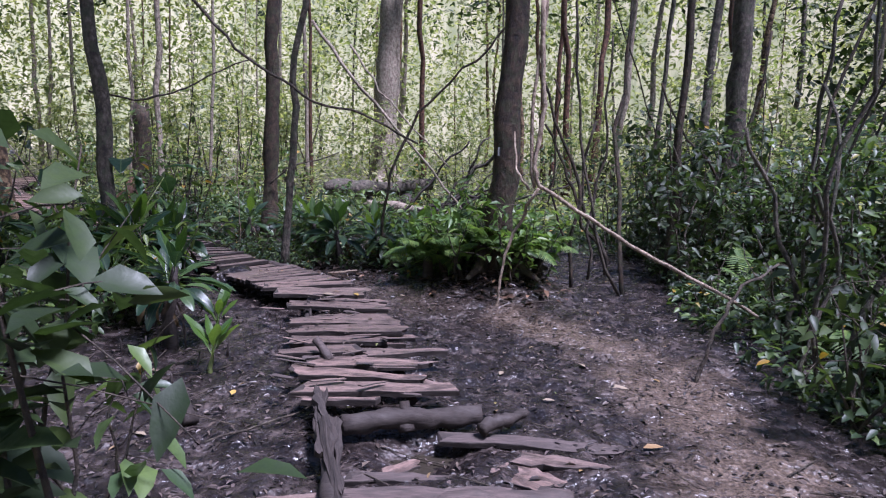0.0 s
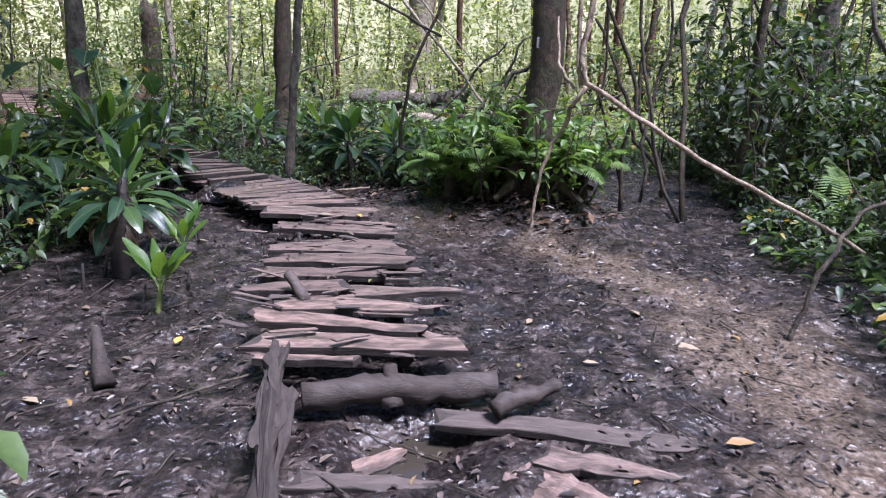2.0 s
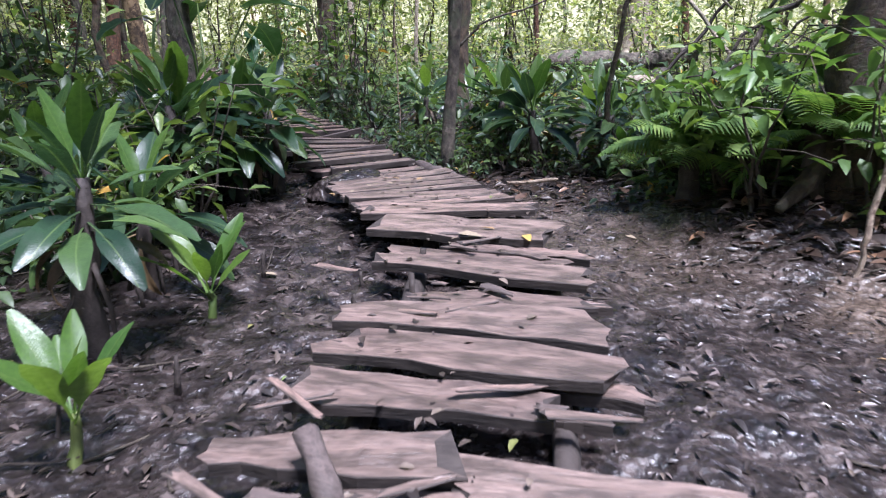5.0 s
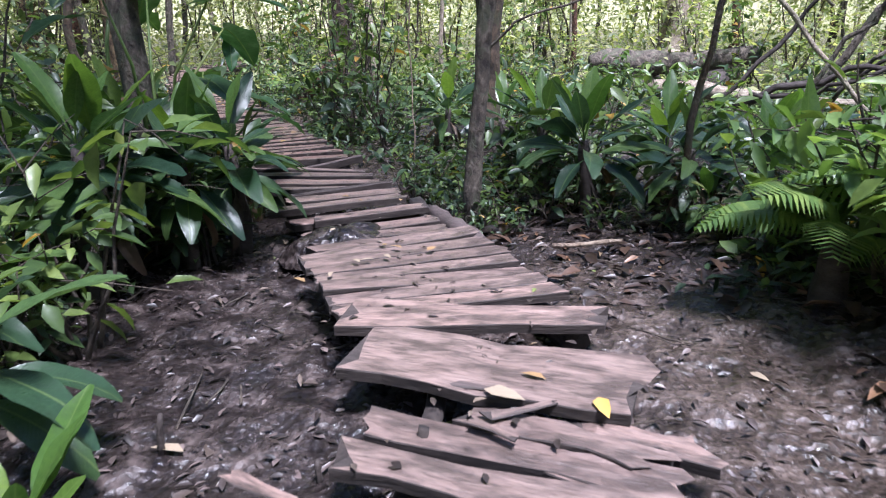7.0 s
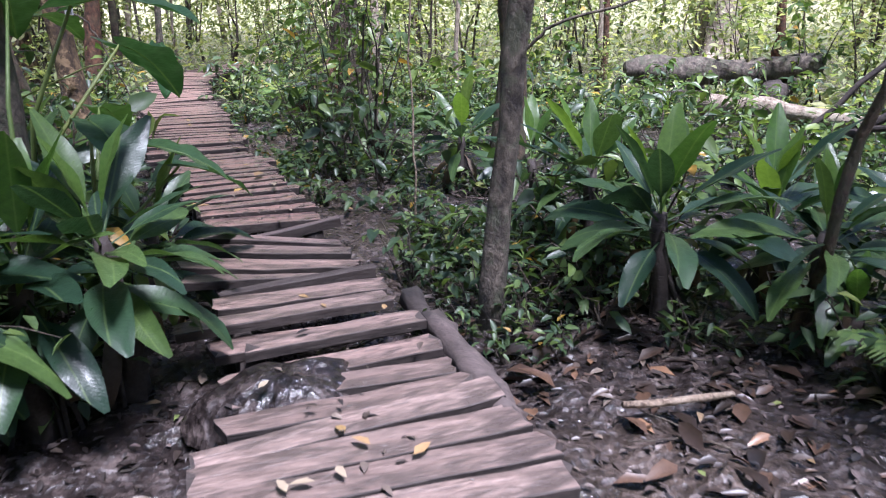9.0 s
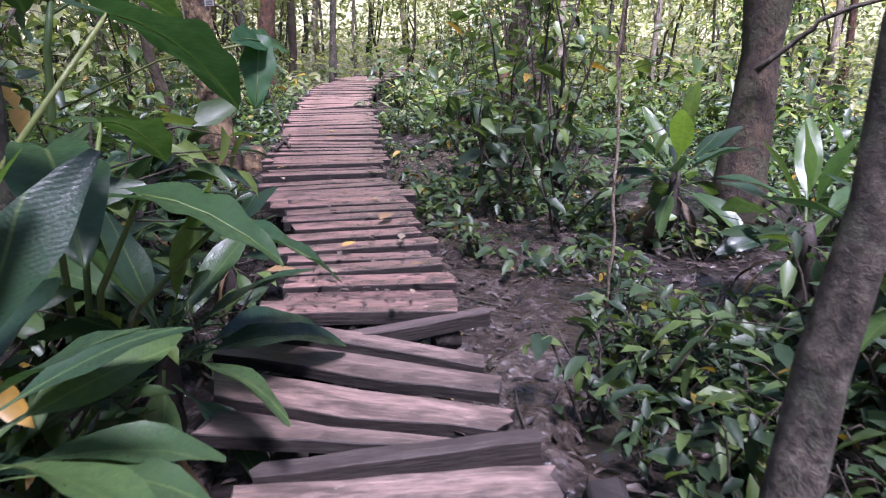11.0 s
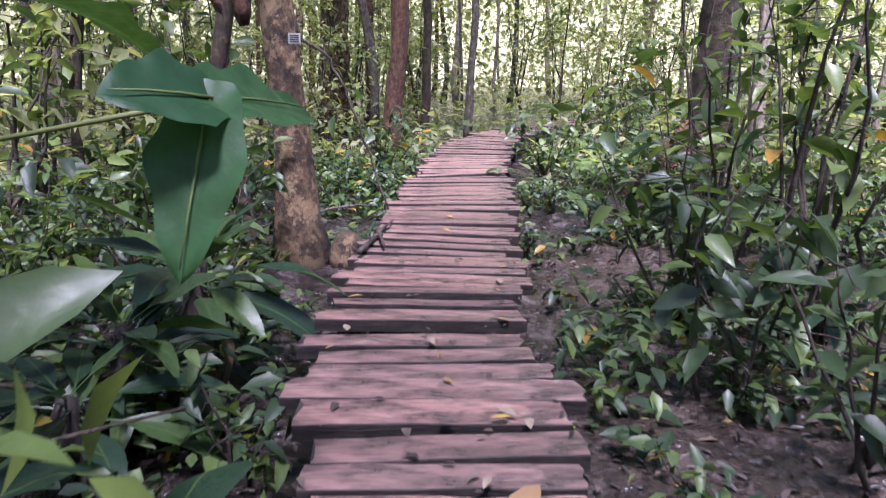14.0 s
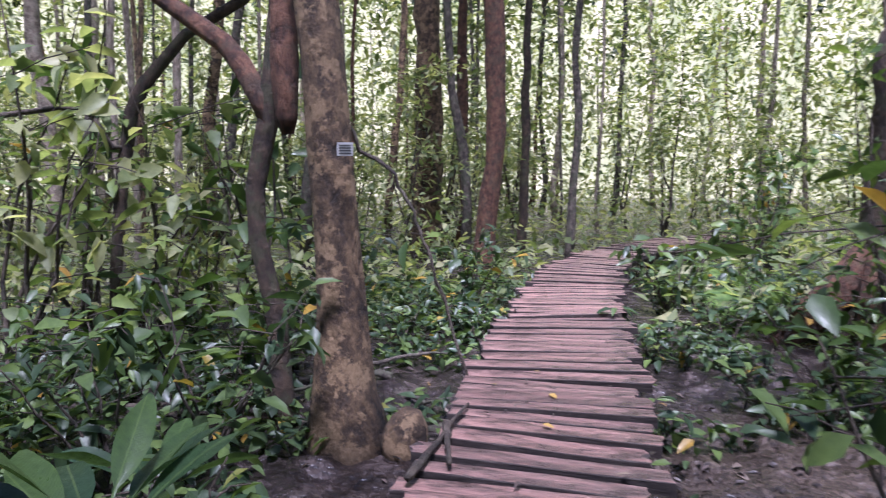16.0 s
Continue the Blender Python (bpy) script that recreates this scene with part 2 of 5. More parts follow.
def value_noise(x, y, scale, k=0):
    x, y = np.asarray(x, float) * scale + 1000, np.asarray(y, float) * scale + 1000
    i, j = np.floor(x).astype(int), np.floor(y).astype(int)
    u, v = x - i, y - j
    u, v = u * u * (3 - 2 * u), v * v * (3 - 2 * v)
    g = LAT[k]
    a, b = g[i % 64, j % 64], g[(i + 1) % 64, j % 64]
    c, d = g[i % 64, (j + 1) % 64], g[(i + 1) % 64, (j + 1) % 64]
    return (a * (1 - u) + b * u) * (1 - v) + (c * (1 - u) + d * u) * v - 0.5


def segment_distance(x, y, a, b):
    ax, ay, bx, by = *a, *b
    dx, dy = bx - ax, by - ay
    s = np.clip(((x - ax) * dx + (y - ay) * dy) / (dx * dx + dy * dy), 0, 1)
    return np.hypot(x - ax - s * dx, y - ay - s * dy)


POOLS = ((-0.6, 10.7, 0.75), (0.66, 3.66, 0.3), (-2.75, 9.75, 0.34))


def ground_height(x, y):
    x, y = np.asarray(x, float), np.asarray(y, float)
    r = np.hypot(x + 3, y - 7)
    fade = 1 / (1 + (r / 14) ** 2)
    z = 0.10 * value_noise(x, y, 0.5, 0) * fade + 0.05 * value_noise(x, y, 2.1, 1) * fade
    z = z + (0.05 * value_noise(x, y, 6.0, 2) + 0.03 * value_noise(x, y, 13.0, 0) + 0.016 * value_noise(x, y, 27.0, 1)) * (r < 16)
    z = z + 0.34 * np.exp(-(((x - 0.9) / 0.75) ** 2 + ((y - 8.2) / 0.6) ** 2))
    z = z + 0.22 * np.exp(-(((x - 4.6) / 1.6) ** 2 + ((y - 7.5) / 2.5) ** 2))
    z = z + 0.5 * np.clip((r - 12) / 40, 0, 1)
    for px, py, pr in POOLS:
        z = z - 0.09 * np.exp(-(np.hypot(x - px, y - py) / pr) ** 4)
    return z


def gz(x, y):
    return float(ground_height(x, y))


def axis_steps(lo, hi, step, reach):
    inner = np.arange(lo, hi + step / 2, step)
    outs, d = [], step
    while (outs[-1] if outs else 0) < reach:
        d *= 1.25
        outs.append((outs[-1] if outs else 0) + d)
    outs = np.array(outs)
    return np.concatenate([lo - outs[::-1], inner, hi + outs])


def grid_mesh(name, xs, ys, mat):
    gx, gy = np.meshgrid(xs, ys)
    z = ground_height(gx, gy)
    co = np.stack([gx, gy, z], -1).reshape(-1, 3)
    nx, ny = len(xs), len(ys)
    idx = np.arange(nx * ny).reshape(ny, nx)
    quads = np.stack([idx[:-1, :-1], idx[:-1, 1:], idx[1:, 1:], idx[1:, :-1]], -1).reshape(-1, 4)
    return fast_mesh(name, co, quads, mat)


def fast_mesh(name, co, polys, mat):
    """A mesh from arrays in which all faces have the same number of corners."""
    me = bpy.data.meshes.new(name)
    n, k = polys.shape
    me.vertices.add(len(co))
    me.vertices.foreach_set("co", np.ascontiguousarray(co, np.float32).ravel())
    me.loops.add(n * k)
    me.loops.foreach_set("vertex_index", np.ascontiguousarray(polys, np.int32).ravel())
    me.polygons.add(n)
    me.polygons.foreach_set("loop_start", np.arange(0, n * k, k, dtype=np.int32))
    me.polygons.foreach_set("use_smooth", np.ones(n, bool))
    me.update(calc_edges=True)
    me.materials.append(mat)
    return me


def tube(points, radii, sides=8, rough=0.0, seed=0):
    """Vertices and faces of a bent, tapered stem."""
    pts = np.asarray(points, float)
    r = np.random.default_rng(seed)
    verts, faces = [], []
    ref = np.array([0.31, 0.87, 0.12])
    for i, p in enumerate(pts):
        d = pts[min(i + 1, len(pts) - 1)] - pts[max(i - 1, 0)]
        d = d / (np.linalg.norm(d) + 1e-9)
        a = np.cross(d, ref)
        a /= np.linalg.norm(a) + 1e-9
        b = np.cross(d, a)
        for k in range(sides):
            w = 2 * math.pi * k / sides
            q = radii[i] * (1 + rough * (r.random() - 0.5) * 2)
            verts.append(p + q * (math.cos(w) * a + math.sin(w) * b))
    n = len(pts)
    for i in range(n - 1):
        for k in range(sides):
            a, b = i * sides + k, i * sides + (k + 1) % sides
            faces.append((a, b, b + sides, a + sides))
    faces.append(tuple(range(sides))[::-1])
    faces.append(tuple((n - 1) * sides + k for k in range(sides)))
    return verts, faces


def joined(*pieces):
    verts, faces = [], []
    for v, f in pieces:
        k = len(verts)
        verts += list(v)
        faces += [tuple(i + k for i in q) for q in f]
    return verts, faces


def wander(a, b, n, wobble, seed):
    """A line from a to b that strays sideways."""
    r = np.random.default_rng(seed)
    a, b = np.asarray(a, float), np.asarray(b, float)
    s = np.linspace(0, 1, n)[:, None]
    off = np.cumsum(r.normal(0, wobble / math.sqrt(n), (n, 3)), 0)
    off = off - s * off[-1]
    return a + (b - a) * s + off


# leaf blade: eight corners, folded along the rib
BLADE = np.array([(0, 0, 0), (0.5, 0.32, 0.1), (0, 0.36, 0), (-0.5, 0.32, 0.1), (0.36, 0.7, 0.02), (0, 0.72, -0.06), (-0.36, 0.7, 0.02), (0, 1, -0.14)])
BLADE_TRIS = np.array([(0, 1, 2), (0, 2, 3), (1, 4, 5), (1, 5, 2), (2, 5, 6), (2, 6, 3), (4, 7, 5), (5, 7, 6)])
CHIP = np.array([(0, 0, 0), (0.42, 0.45, 0.06), (0, 1, -0.05), (-0.42, 0.45, 0.06)])
CHIP_TRIS = np.array([(0, 1, 2), (0, 2, 3)])


def blades(pos, heading, pitch, roll, length, width, shape=BLADE, tris=BLADE_TRIS):
    """Many leaves at once: base points, heading, rise above the level, roll, length and width."""
    n = len(pos)
    x, y, z = (shape[None, :, 0] * width[:, None], shape[None, :, 1] * length[:, None], shape[None, :, 2] * length[:, None])
    cr, sr = np.cos(roll)[:, None], np.sin(roll)[:, None]
    x, z = x * cr + z * sr, z * cr - x * sr
    cp, sp = np.cos(pitch)[:, None], np.sin(pitch)[:, None]
    y, z = y * cp - z * sp, y * sp + z * cp
    ch, sh = np.cos(heading)[:, None], np.sin(heading)[:, None]
    x, y = x * ch - y * sh, x * sh + y * ch
    co = np.stack([x, y, z], -1) + np.asarray(pos)[:, None, :]
    k = shape.shape[0]
    f = tris[None] + (np.arange(n) * k)[:, None, None]
    return co.reshape(-1, 3), f.reshape(-1, 3)


def scatter_leaves(name, pos, length, mat, aspect=0.5, flat=0.5, chip=False, seed=1, droop=-0.2):
    r = np.random.default_rng(seed)
    n = len(pos)
    ln = length * r.uniform(0.6, 1.25, n)
    shape, tris = (CHIP, CHIP_TRIS) if chip else (BLADE, BLADE_TRIS)
    co, f = blades(pos, r.uniform(0, 6.283, n), r.normal(droop, flat, n), r.normal(0, flat, n), ln, ln * aspect * r.uniform(0.8, 1.2, n), shape, tris)
    return fast_mesh(name, co, f, mat)


# ---- ground ----
ground = thing("ground", "dark wet mud forest floor with a sandy trodden strip", "ground", kind="structure",
               data=grid_mesh("ground", axis_steps(-8.5, 4.5, 0.036, 500), axis_steps(0.5, 14, 0.036, 500), MUD))
gco = np.empty(len(ground.data.vertices) * 3, np.float32)
ground.data.vertices.foreach_get("co", gco)
gco = gco.reshape(-1, 3)
strip = np.full(len(gco), 9.0)
SANDY = [(1.1, 7.0), (1.9, 6.4), (2.35, 5.6), (2.5, 4.5), (2.65, 3.4), (2.3, 0.5), (1.8, -3)]
for a, b in zip(SANDY, SANDY[1:]):
    strip = np.minimum(strip, segment_distance(gco[:, 0], gco[:, 1], a, b))
strip = strip + 0.5 * value_noise(gco[:, 0], gco[:, 1], 3.0, 1) + 0.25 * value_noise(gco[:, 0], gco[:, 1], 9.0, 2)
soil = np.clip(1.25 - strip / 0.45, 0, 1)
soil = np.maximum(soil, 0.8 * np.clip(1.1 - np.hypot(gco[:, 0] + 6.0, gco[:, 1] - 12.6) / 1.3, 0, 1))
soil = np.maximum(soil, 0.35 * np.clip(1.2 - segment_distance(gco[:, 0], gco[:, 1], (0.1, 7.2), (-1.1, 8.5)) / 0.6, 0, 1))
soil = np.maximum(soil, 0.35 * np.clip(1.3 - segment_distance(gco[:, 0], gco[:, 1], (-3.0, 9.7), (-4.7, 11.1)) / 0.6, 0, 1))
layer = ground.data.attributes.new("soil", "FLOAT_COLOR", "POINT")
layer.data.foreach_set("color", np.stack([soil, soil, soil, np.ones_like(soil)], -1).astype(np.float32).ravel())

for px, py, pr in POOLS:
    turns = np.linspace(0, 6.283, 37)[:-1]
    ring = [(1.15 * pr * math.cos(a), 1.15 * pr * math.sin(a), 0) for a in turns]
    level = float(np.mean(ground_height(px + 0.45 * pr * np.cos(turns), py + 0.45 * pr * np.sin(turns)))) + 0.008
    thing("water", "shallow brown puddle on the forest floor", "puddle", (px, py, level), mesh("water", ring, [tuple(range(36))], WATER), kind="structure")

# ---- boardwalk ----
def plank_mesh(length, near, far, thick=0.04, mat=None, ragged=0.012, seed=0, n=6):
    """A plank along x, centred; near and far: its widths at the two ends. Its ends are split and its edges worn."""
    r = np.random.default_rng(seed)
    verts, faces = [], []
    across = (0.0, 0.22, 0.47, 0.75, 1.0)
    k = len(across) + 4
    bow = r.normal(0, 0.35 * ragged)
    ends = r.normal(0, 0.006 + ragged * 2.2, (2, len(across)))
    tilt = r.normal(0, ragged * 1.5)
    a = b = 0.0
    for i in range(n + 1):
        u = i / n
        x = (u - 0.5) * length
        w = (near + (far - near) * u) / 2
        a, b = 0.5 * a + r.normal(0, ragged), 0.5 * b + r.normal(0, ragged)
        lo, hi = min(-w + a, -0.008), max(w + b, 0.008)
        lift = r.normal(0, ragged * 0.22) + bow * (1 - (2 * u - 1) ** 2)
        c = 0.003
        top = [(lo + (hi - lo) * q, r.normal(0, ragged * 0.14)) for q in across]
        ring = [(lo, -thick), (lo - c, -c)] + top + [(hi + c, -c), (hi, -thick)]
        for j, (y, z) in enumerate(ring):
            e = 0.0
            if i in (0, n):
                m = min(max(j - 2, 0), len(across) - 1)
                e = ends[int(i == n)][m] + tilt * (across[m] - 0.5)
            verts.append((x + e, y, z + lift))
    for i in range(n):
        for j in range(k):
            p, q = i * k + j, i * k + (j + 1) % k
            faces.append((p, q, q + k, p + k))
    faces.append(tuple(range(k - 1, -1, -1))[::-1])
    faces.append(tuple(n * k + j for j in range(k))[::-1])
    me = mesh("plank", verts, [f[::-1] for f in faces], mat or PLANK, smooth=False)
    # black sides and ends: weathered edges, with the shade of the gaps in the colour
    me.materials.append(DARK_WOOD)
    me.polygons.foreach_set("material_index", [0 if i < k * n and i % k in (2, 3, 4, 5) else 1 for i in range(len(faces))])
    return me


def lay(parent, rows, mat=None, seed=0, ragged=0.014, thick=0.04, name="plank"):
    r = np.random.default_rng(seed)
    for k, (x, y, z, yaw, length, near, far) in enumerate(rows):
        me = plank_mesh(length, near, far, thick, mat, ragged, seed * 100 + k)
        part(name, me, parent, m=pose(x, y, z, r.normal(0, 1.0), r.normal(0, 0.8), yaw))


def pole(name, a, b, r0, r1, mat, label, category, wobble=0.02, parent=None, seed=0, sides=10, n=14):
    v, f = tube(wander(a, b, n, wobble, seed), np.linspace(r0, r1, n) * (1 + 0.1 * np.random.default_rng(seed).normal(0, 1, n)), sides, 0.22, seed)
    if parent:
        return part(name, mesh(name, v, f, mat), parent)
    return thing(name, label, category, data=mesh(name, v, f, mat))


broken = thing("broken_boardwalk", "collapsed boardwalk of split reddish planks sinking in mud", "boardwalk")
lay(broken, [
    (0.01, 4.04, 0.13, 13, 0.48, 0.06, 0.04), (0.26, 4.22, 0.165, 8, 1.03, 0.2, 0.15), (0.04, 4.46, 0.165, 1, 0.93, 0.22, 0.1),
    (0.06, 4.71, 0.17, 13, 0.81, 0.2, 0.16), (-0.37, 4.89, 0.185, 26, 0.6, 0.1, 0.22), (0.28, 5.06, 0.17, 19, 0.7, 0.22, 0.08),
    (-0.03, 4.87, 0.155, 24, 0.4, 0.08, 0.05), (0.45, 4.5, 0.13, -6, 0.42, 0.1, 0.05), (0.42, 4.86, 0.13, 20, 0.3, 0.1, 0.04),
], seed=1, ragged=0.011)
lay(broken, [
    (-0.31, 5.29, 0.16, 13, 0.8, 0.24, 0.15), (-0.28, 5.57, 0.18, 6, 0.97, 0.24, 0.19), (-0.4, 5.85, 0.18, 19, 0.95, 0.2, 0.27),
    (-0.38, 6.12, 0.16, 21, 0.69, 0.14, 0.14), (-0.6, 6.4, 0.18, 7, 1.04, 0.13, 0.2), (-0.74, 6.6, 0.16, 8, 0.91, 0.1, 0.13),
    (-0.95, 6.98, 0.19, 9, 1.0, 0.38, 0.38), (-0.62, 6.72, 0.17, 5, 0.5, 0.12, 0.1), (-1.2, 7.33, 0.19, 26, 0.96, 0.24, 0.16),
    (-0.5, 6.62, 0.155, -3, 0.51, 0.14, 0.1), (0.12, 5.62, 0.14, -8, 0.4, 0.16, 0.06), (0.05, 5.42, 0.12, 12, 0.34, 0.1, 0.05), (-0.25, 6.26, 0.13, 14, 0.45, 0.1, 0.05), (-0.42, 6.83, 0.15, 3, 0.36, 0.14, 0.1),
], seed=2, ragged=0.012)
r = np.random.default_rng(27)
for k in range(24):
    u = r.random()
    x, y = 0.3 - 1.35 * u + r.normal(0, 0.3), 4.15 + 2.75 * u + r.normal(0, 0.1)
    me = plank_mesh(r.uniform(0.08, 0.34), r.uniform(0.015, 0.05), r.uniform(0.008, 0.03), 0.007, PLANK if k % 3 else OLD_WOOD, 0.003, 2700 + k, 4)
    part("splinter", me, broken, m=pose(x, y, 0.185 + r.uniform(0.0, 0.015), r.normal(0, 4), r.normal(0, 3), r.normal(12, 28)))
lay(broken, [
    (-2.01, 8.0, 0.18, 53, 0.98, 0.09, 0.13), (-1.9, 7.91, 0.18, 50, 0.97, 0.12, 0.13), (-1.79, 7.82, 0.18, 48, 0.97, 0.11, 0.13),
    (-1.68, 7.73, 0.18, 46, 0.99, 0.12, 0.13), (-1.57, 7.63, 0.18, 46, 0.98, 0.13, 0.14), (-1.46, 7.54, 0.18, 44, 0.97, 0.11, 0.12),
    (-1.36, 7.46, 0.18, 42, 0.96, 0.1, 0.12), (-2.12, 8.12, 0.15, 51, 0.86, 0.11, 0.12), (-2.26, 8.25, 0.13, 48, 0.8, 0.13, 0.12), (-2.38, 8.36, 0.13, 55, 0.82, 0.12, 0.13),
], seed=3, ragged=0.004)
lay(broken, [
    (-2.5, 8.52, 0.17, 55, 0.7, 0.12, 0.13), (-2.62, 8.5, 0.13, 52, 0.8, 0.14, 0.12), (-2.75, 8.51, 0.2, 54, 0.89, 0.12, 0.12), (-2.84, 8.68, 0.2, 51, 0.77, 0.15, 0.15),
    (-3.16, 8.72, 0.21, 36, 0.68, 0.13, 0.04), (-3.22, 8.86, 0.22, 33, 0.87, 0.15, 0.12), (-3.38, 8.99, 0.23, 29, 0.9, 0.13, 0.11),
    (-3.5, 9.1, 0.24, 27, 0.89, 0.1, 0.09),
], seed=4, ragged=0.005)
pole("support_beam", (-0.1, 4.16, 0.05), (-1.3, 7.3, 0.07), 0.036, 0.036, DARK_WOOD, "", "", 0.03, broken, 3)
pole("support_beam", (0.5, 4.3, 0.04), (-0.45, 7.0, 0.05), 0.036, 0.036, DARK_WOOD, "", "", 0.03, broken, 4)
pole("support_beam", (-1.2, 7.1, 0.06), (-3.4, 8.75, 0.03), 0.055, 0.055, DARK_WOOD, "", "", 0.02, broken, 5)
pole("support_beam", (-0.85, 7.55, 0.06), (-2.6, 9.2, 0.05), 0.055, 0.055, DARK_WOOD, "", "", 0.02, broken, 6)
edge = plank_mesh(0.72, 0.05, 0.05, 0.11, DARK_WOOD, 0.004, 77)
part("edge_board", edge, broken, m=pose(-2.94, 8.8, 0.215, 0, -2, 54))
edge = plank_mesh(0.48, 0.05, 0.05, 0.05, OLD_WOOD, 0.004, 78)
part("edge_board", edge, broken, m=pose(-3.41, 9.3, 0.27, 0, -8, 52))
pole("peg", (-0.22, 4.72, 0.16), (-0.36, 4.82, 0.29), 0.035, 0.032, OLD_WOOD, "", "", 0.0, broken, 9, 8, 4)
for k, (px, py) in enumerate([(-1.15, 7.0), (-0.98, 6.55), (-0.85, 6.2), (-0.62, 5.75), (-1.5, 7.35)]):
    pole("stake", (px, py, -0.1), (px + 0.01, py, 0.18), 0.018, 0.015, DARK_WOOD, "", "", 0.01, broken, 20 + k, 6, 4)

turns, steps = np.linspace(0, 2 * math.pi, 29)[:-1], np.linspace(0, 1, 9)
for cx, cy, wide, deep, yaw, tall in ((-2.44, 8.12, 0.36, 0.26, 48, 0.185),):
    verts, faces = [], []
    for i, q in enumerate(steps):
        for j, a in enumerate(turns):
            edge = q * (1 + 0.35 * value_noise(math.cos(a) * 2, math.sin(a) * 2 + cx, 1.3, 1))
            x, y = wide * edge * math.cos(a), deep * edge * math.sin(a)
            verts.append((x, y, tall * (1 - q ** 3.5) + 0.035 * float(value_noise(x + cx, y, 14.0, 2)) - 0.01))
    n = len(turns)
    faces = [(i * n + j, i * n + (j + 1) % n, (i + 1) * n + (j + 1) % n, (i + 1) * n + j) for i in range(len(steps) - 1) for j in range(n)]
    heap = thing("mud_patch", "dark wet mud spread over sunken planks", "mud", data=mesh("mud_patch", verts, faces, MUD))
    heap.matrix_world = pose(cx, cy, 0.0, 0, 0, yaw)

deck = thing("boardwalk", "raised boardwalk of narrow weathered reddish planks", "boardwalk")
LEFT = [(-3.75, 8.95), (-4.26, 9.3), (-4.85, 9.68), (-5.4, 9.93), (-6.02, 10.34), (-6.85, 10.97), (-8.23, 12.0), (-9.77, 13.2), (-11.3, 14.5), (-12.8, 16.2), (-14.0, 18.3), (-15.0, 21.0)]
RIGHT = [(-3.28, 9.43), (-3.88, 9.83), (-4.5, 10.28), (-4.98, 10.58), (-5.53, 10.95), (-6.3, 11.56), (-7.87, 12.78), (-9.35, 14.0), (-10.6, 15.05), (-12.0, 16.6), (-13.2, 18.7), (-14.2, 21.3)]


def along(line, s):
    q = np.array(line)
    u = np.linspace(0, 1, len(q))
    return np.array([np.interp(s, u, q[:, 0]), np.interp(s, u, q[:, 1])])


DECK_Z = 0.33
r = np.random.default_rng(21)
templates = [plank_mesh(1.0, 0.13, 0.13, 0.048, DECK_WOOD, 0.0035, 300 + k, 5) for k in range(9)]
mids = [(along(LEFT, s) + along(RIGHT, s)) / 2 for s in np.linspace(0, 1, 400)]
travel = np.concatenate([[0], np.cumsum([np.linalg.norm(b - a) for a, b in zip(mids, mids[1:])])])
d, k = 0.04, 0
while d < travel[-1]:
    width = r.uniform(0.08, 0.13)
    s = np.interp(d + width / 2, travel, np.linspace(0, 1, 400))
    a, b = along(LEFT, s), along(RIGHT, s)
    v = b - a
    long = np.linalg.norm(v) + r.uniform(-0.08, 0.12)
    c = (a + b) / 2 + v / np.linalg.norm(v) * r.normal(0, 0.025)
    rise = DECK_Z - 0.05 * max(0, 1 - d / 1.5)
    m = pose(c[0], c[1], rise + r.normal(0, 0.006), r.normal(0, 2.0), r.normal(0, 0.7), math.degrees(math.atan2(v[1], v[0])) + r.normal(0, 1.6))
    part("plank", templates[k % 9], deck, m=m @ Matrix.Diagonal((long, width / 0.13, 1, 1)))
    gap = r.uniform(0.012, 0.05) + (0.03 if r.random() < 0.12 else 0)
    if 2.02 < d < 2.35:
        gap = 0.1
    d += width + gap
    k += 1
for side, line in (("left", LEFT), ("right", RIGHT)):
    other = RIGHT if line is LEFT else LEFT
    q = [along(line, s) * 0.88 + along(other, s) * 0.12 for s in np.linspace(0, 1, 26)]
    v, f = tube([(x, y, DECK_Z - 0.095 - 0.04 * (i < 2)) for i, (x, y) in enumerate(q)], [0.05] * 26, 6)
    part("support_beam", mesh("support_beam", v, f, DARK_WOOD), deck)
    for s in np.linspace(0.02, 0.98, 16):
        x, y = along(line, s) * 0.88 + along(other, s) * 0.12
        pole("post", (x, y, -0.2), (x, y, DECK_Z - 0.06), 0.045, 0.04, DARK_WOOD, "", "", 0.0, deck, int(s * 100), 7, 3)

# logs and loose planks at the broken start
pole("log", (0.14, 3.74, 0.06), (0.98, 4.1, 0.065), 0.064, 0.06, DARK_WOOD, "short wet grey log lying across the mud", "log", 0.02, None, 31, 12)
splintered = thing("split_log", "split rotten grey log leaning beside the broken planks", "log")
r = np.random.default_rng(93)
for k in range(11):
    u, long = r.uniform(0.2, 0.75), r.uniform(0.35, 0.95)
    me = plank_mesh(long, r.uniform(0.03, 0.06), r.uniform(0.012, 0.04), r.uniform(0.02, 0.045), OLD_WOOD if k == 4 else DARK_WOOD, 0.009, 930 + k, 9)
    part("splinter", me, splintered, m=pose(-0.07 + 0.42 * u + r.normal(0, 0.022), 3.97 - 1.15 * u, 0.165 - 0.08 * u + r.normal(0, 0.02), r.normal(0, 25), 4 + r.normal(0, 2), -70 + r.normal(0, 3.5)))
pole("core", (-0.06, 3.95, 0.1), (0.34, 2.8, 0.04), 0.04, 0.05, DARK_WOOD, "", "", 0.022, splintered, 930, 9, 12)
pole("stump_root", (0.53, 3.88, 0.0), (0.49, 3.97, 0.17), 0.06, 0.035, DARK_WOOD, "", "", 0.01, splintered, 97, 8, 5)
pole("log", (1.0, 3.85, 0.06), (1.28, 4.12, 0.1), 0.05, 0.03, DARK_WOOD, "black rotten stump of a branch in mud", "log", 0.02, None, 33, 8)
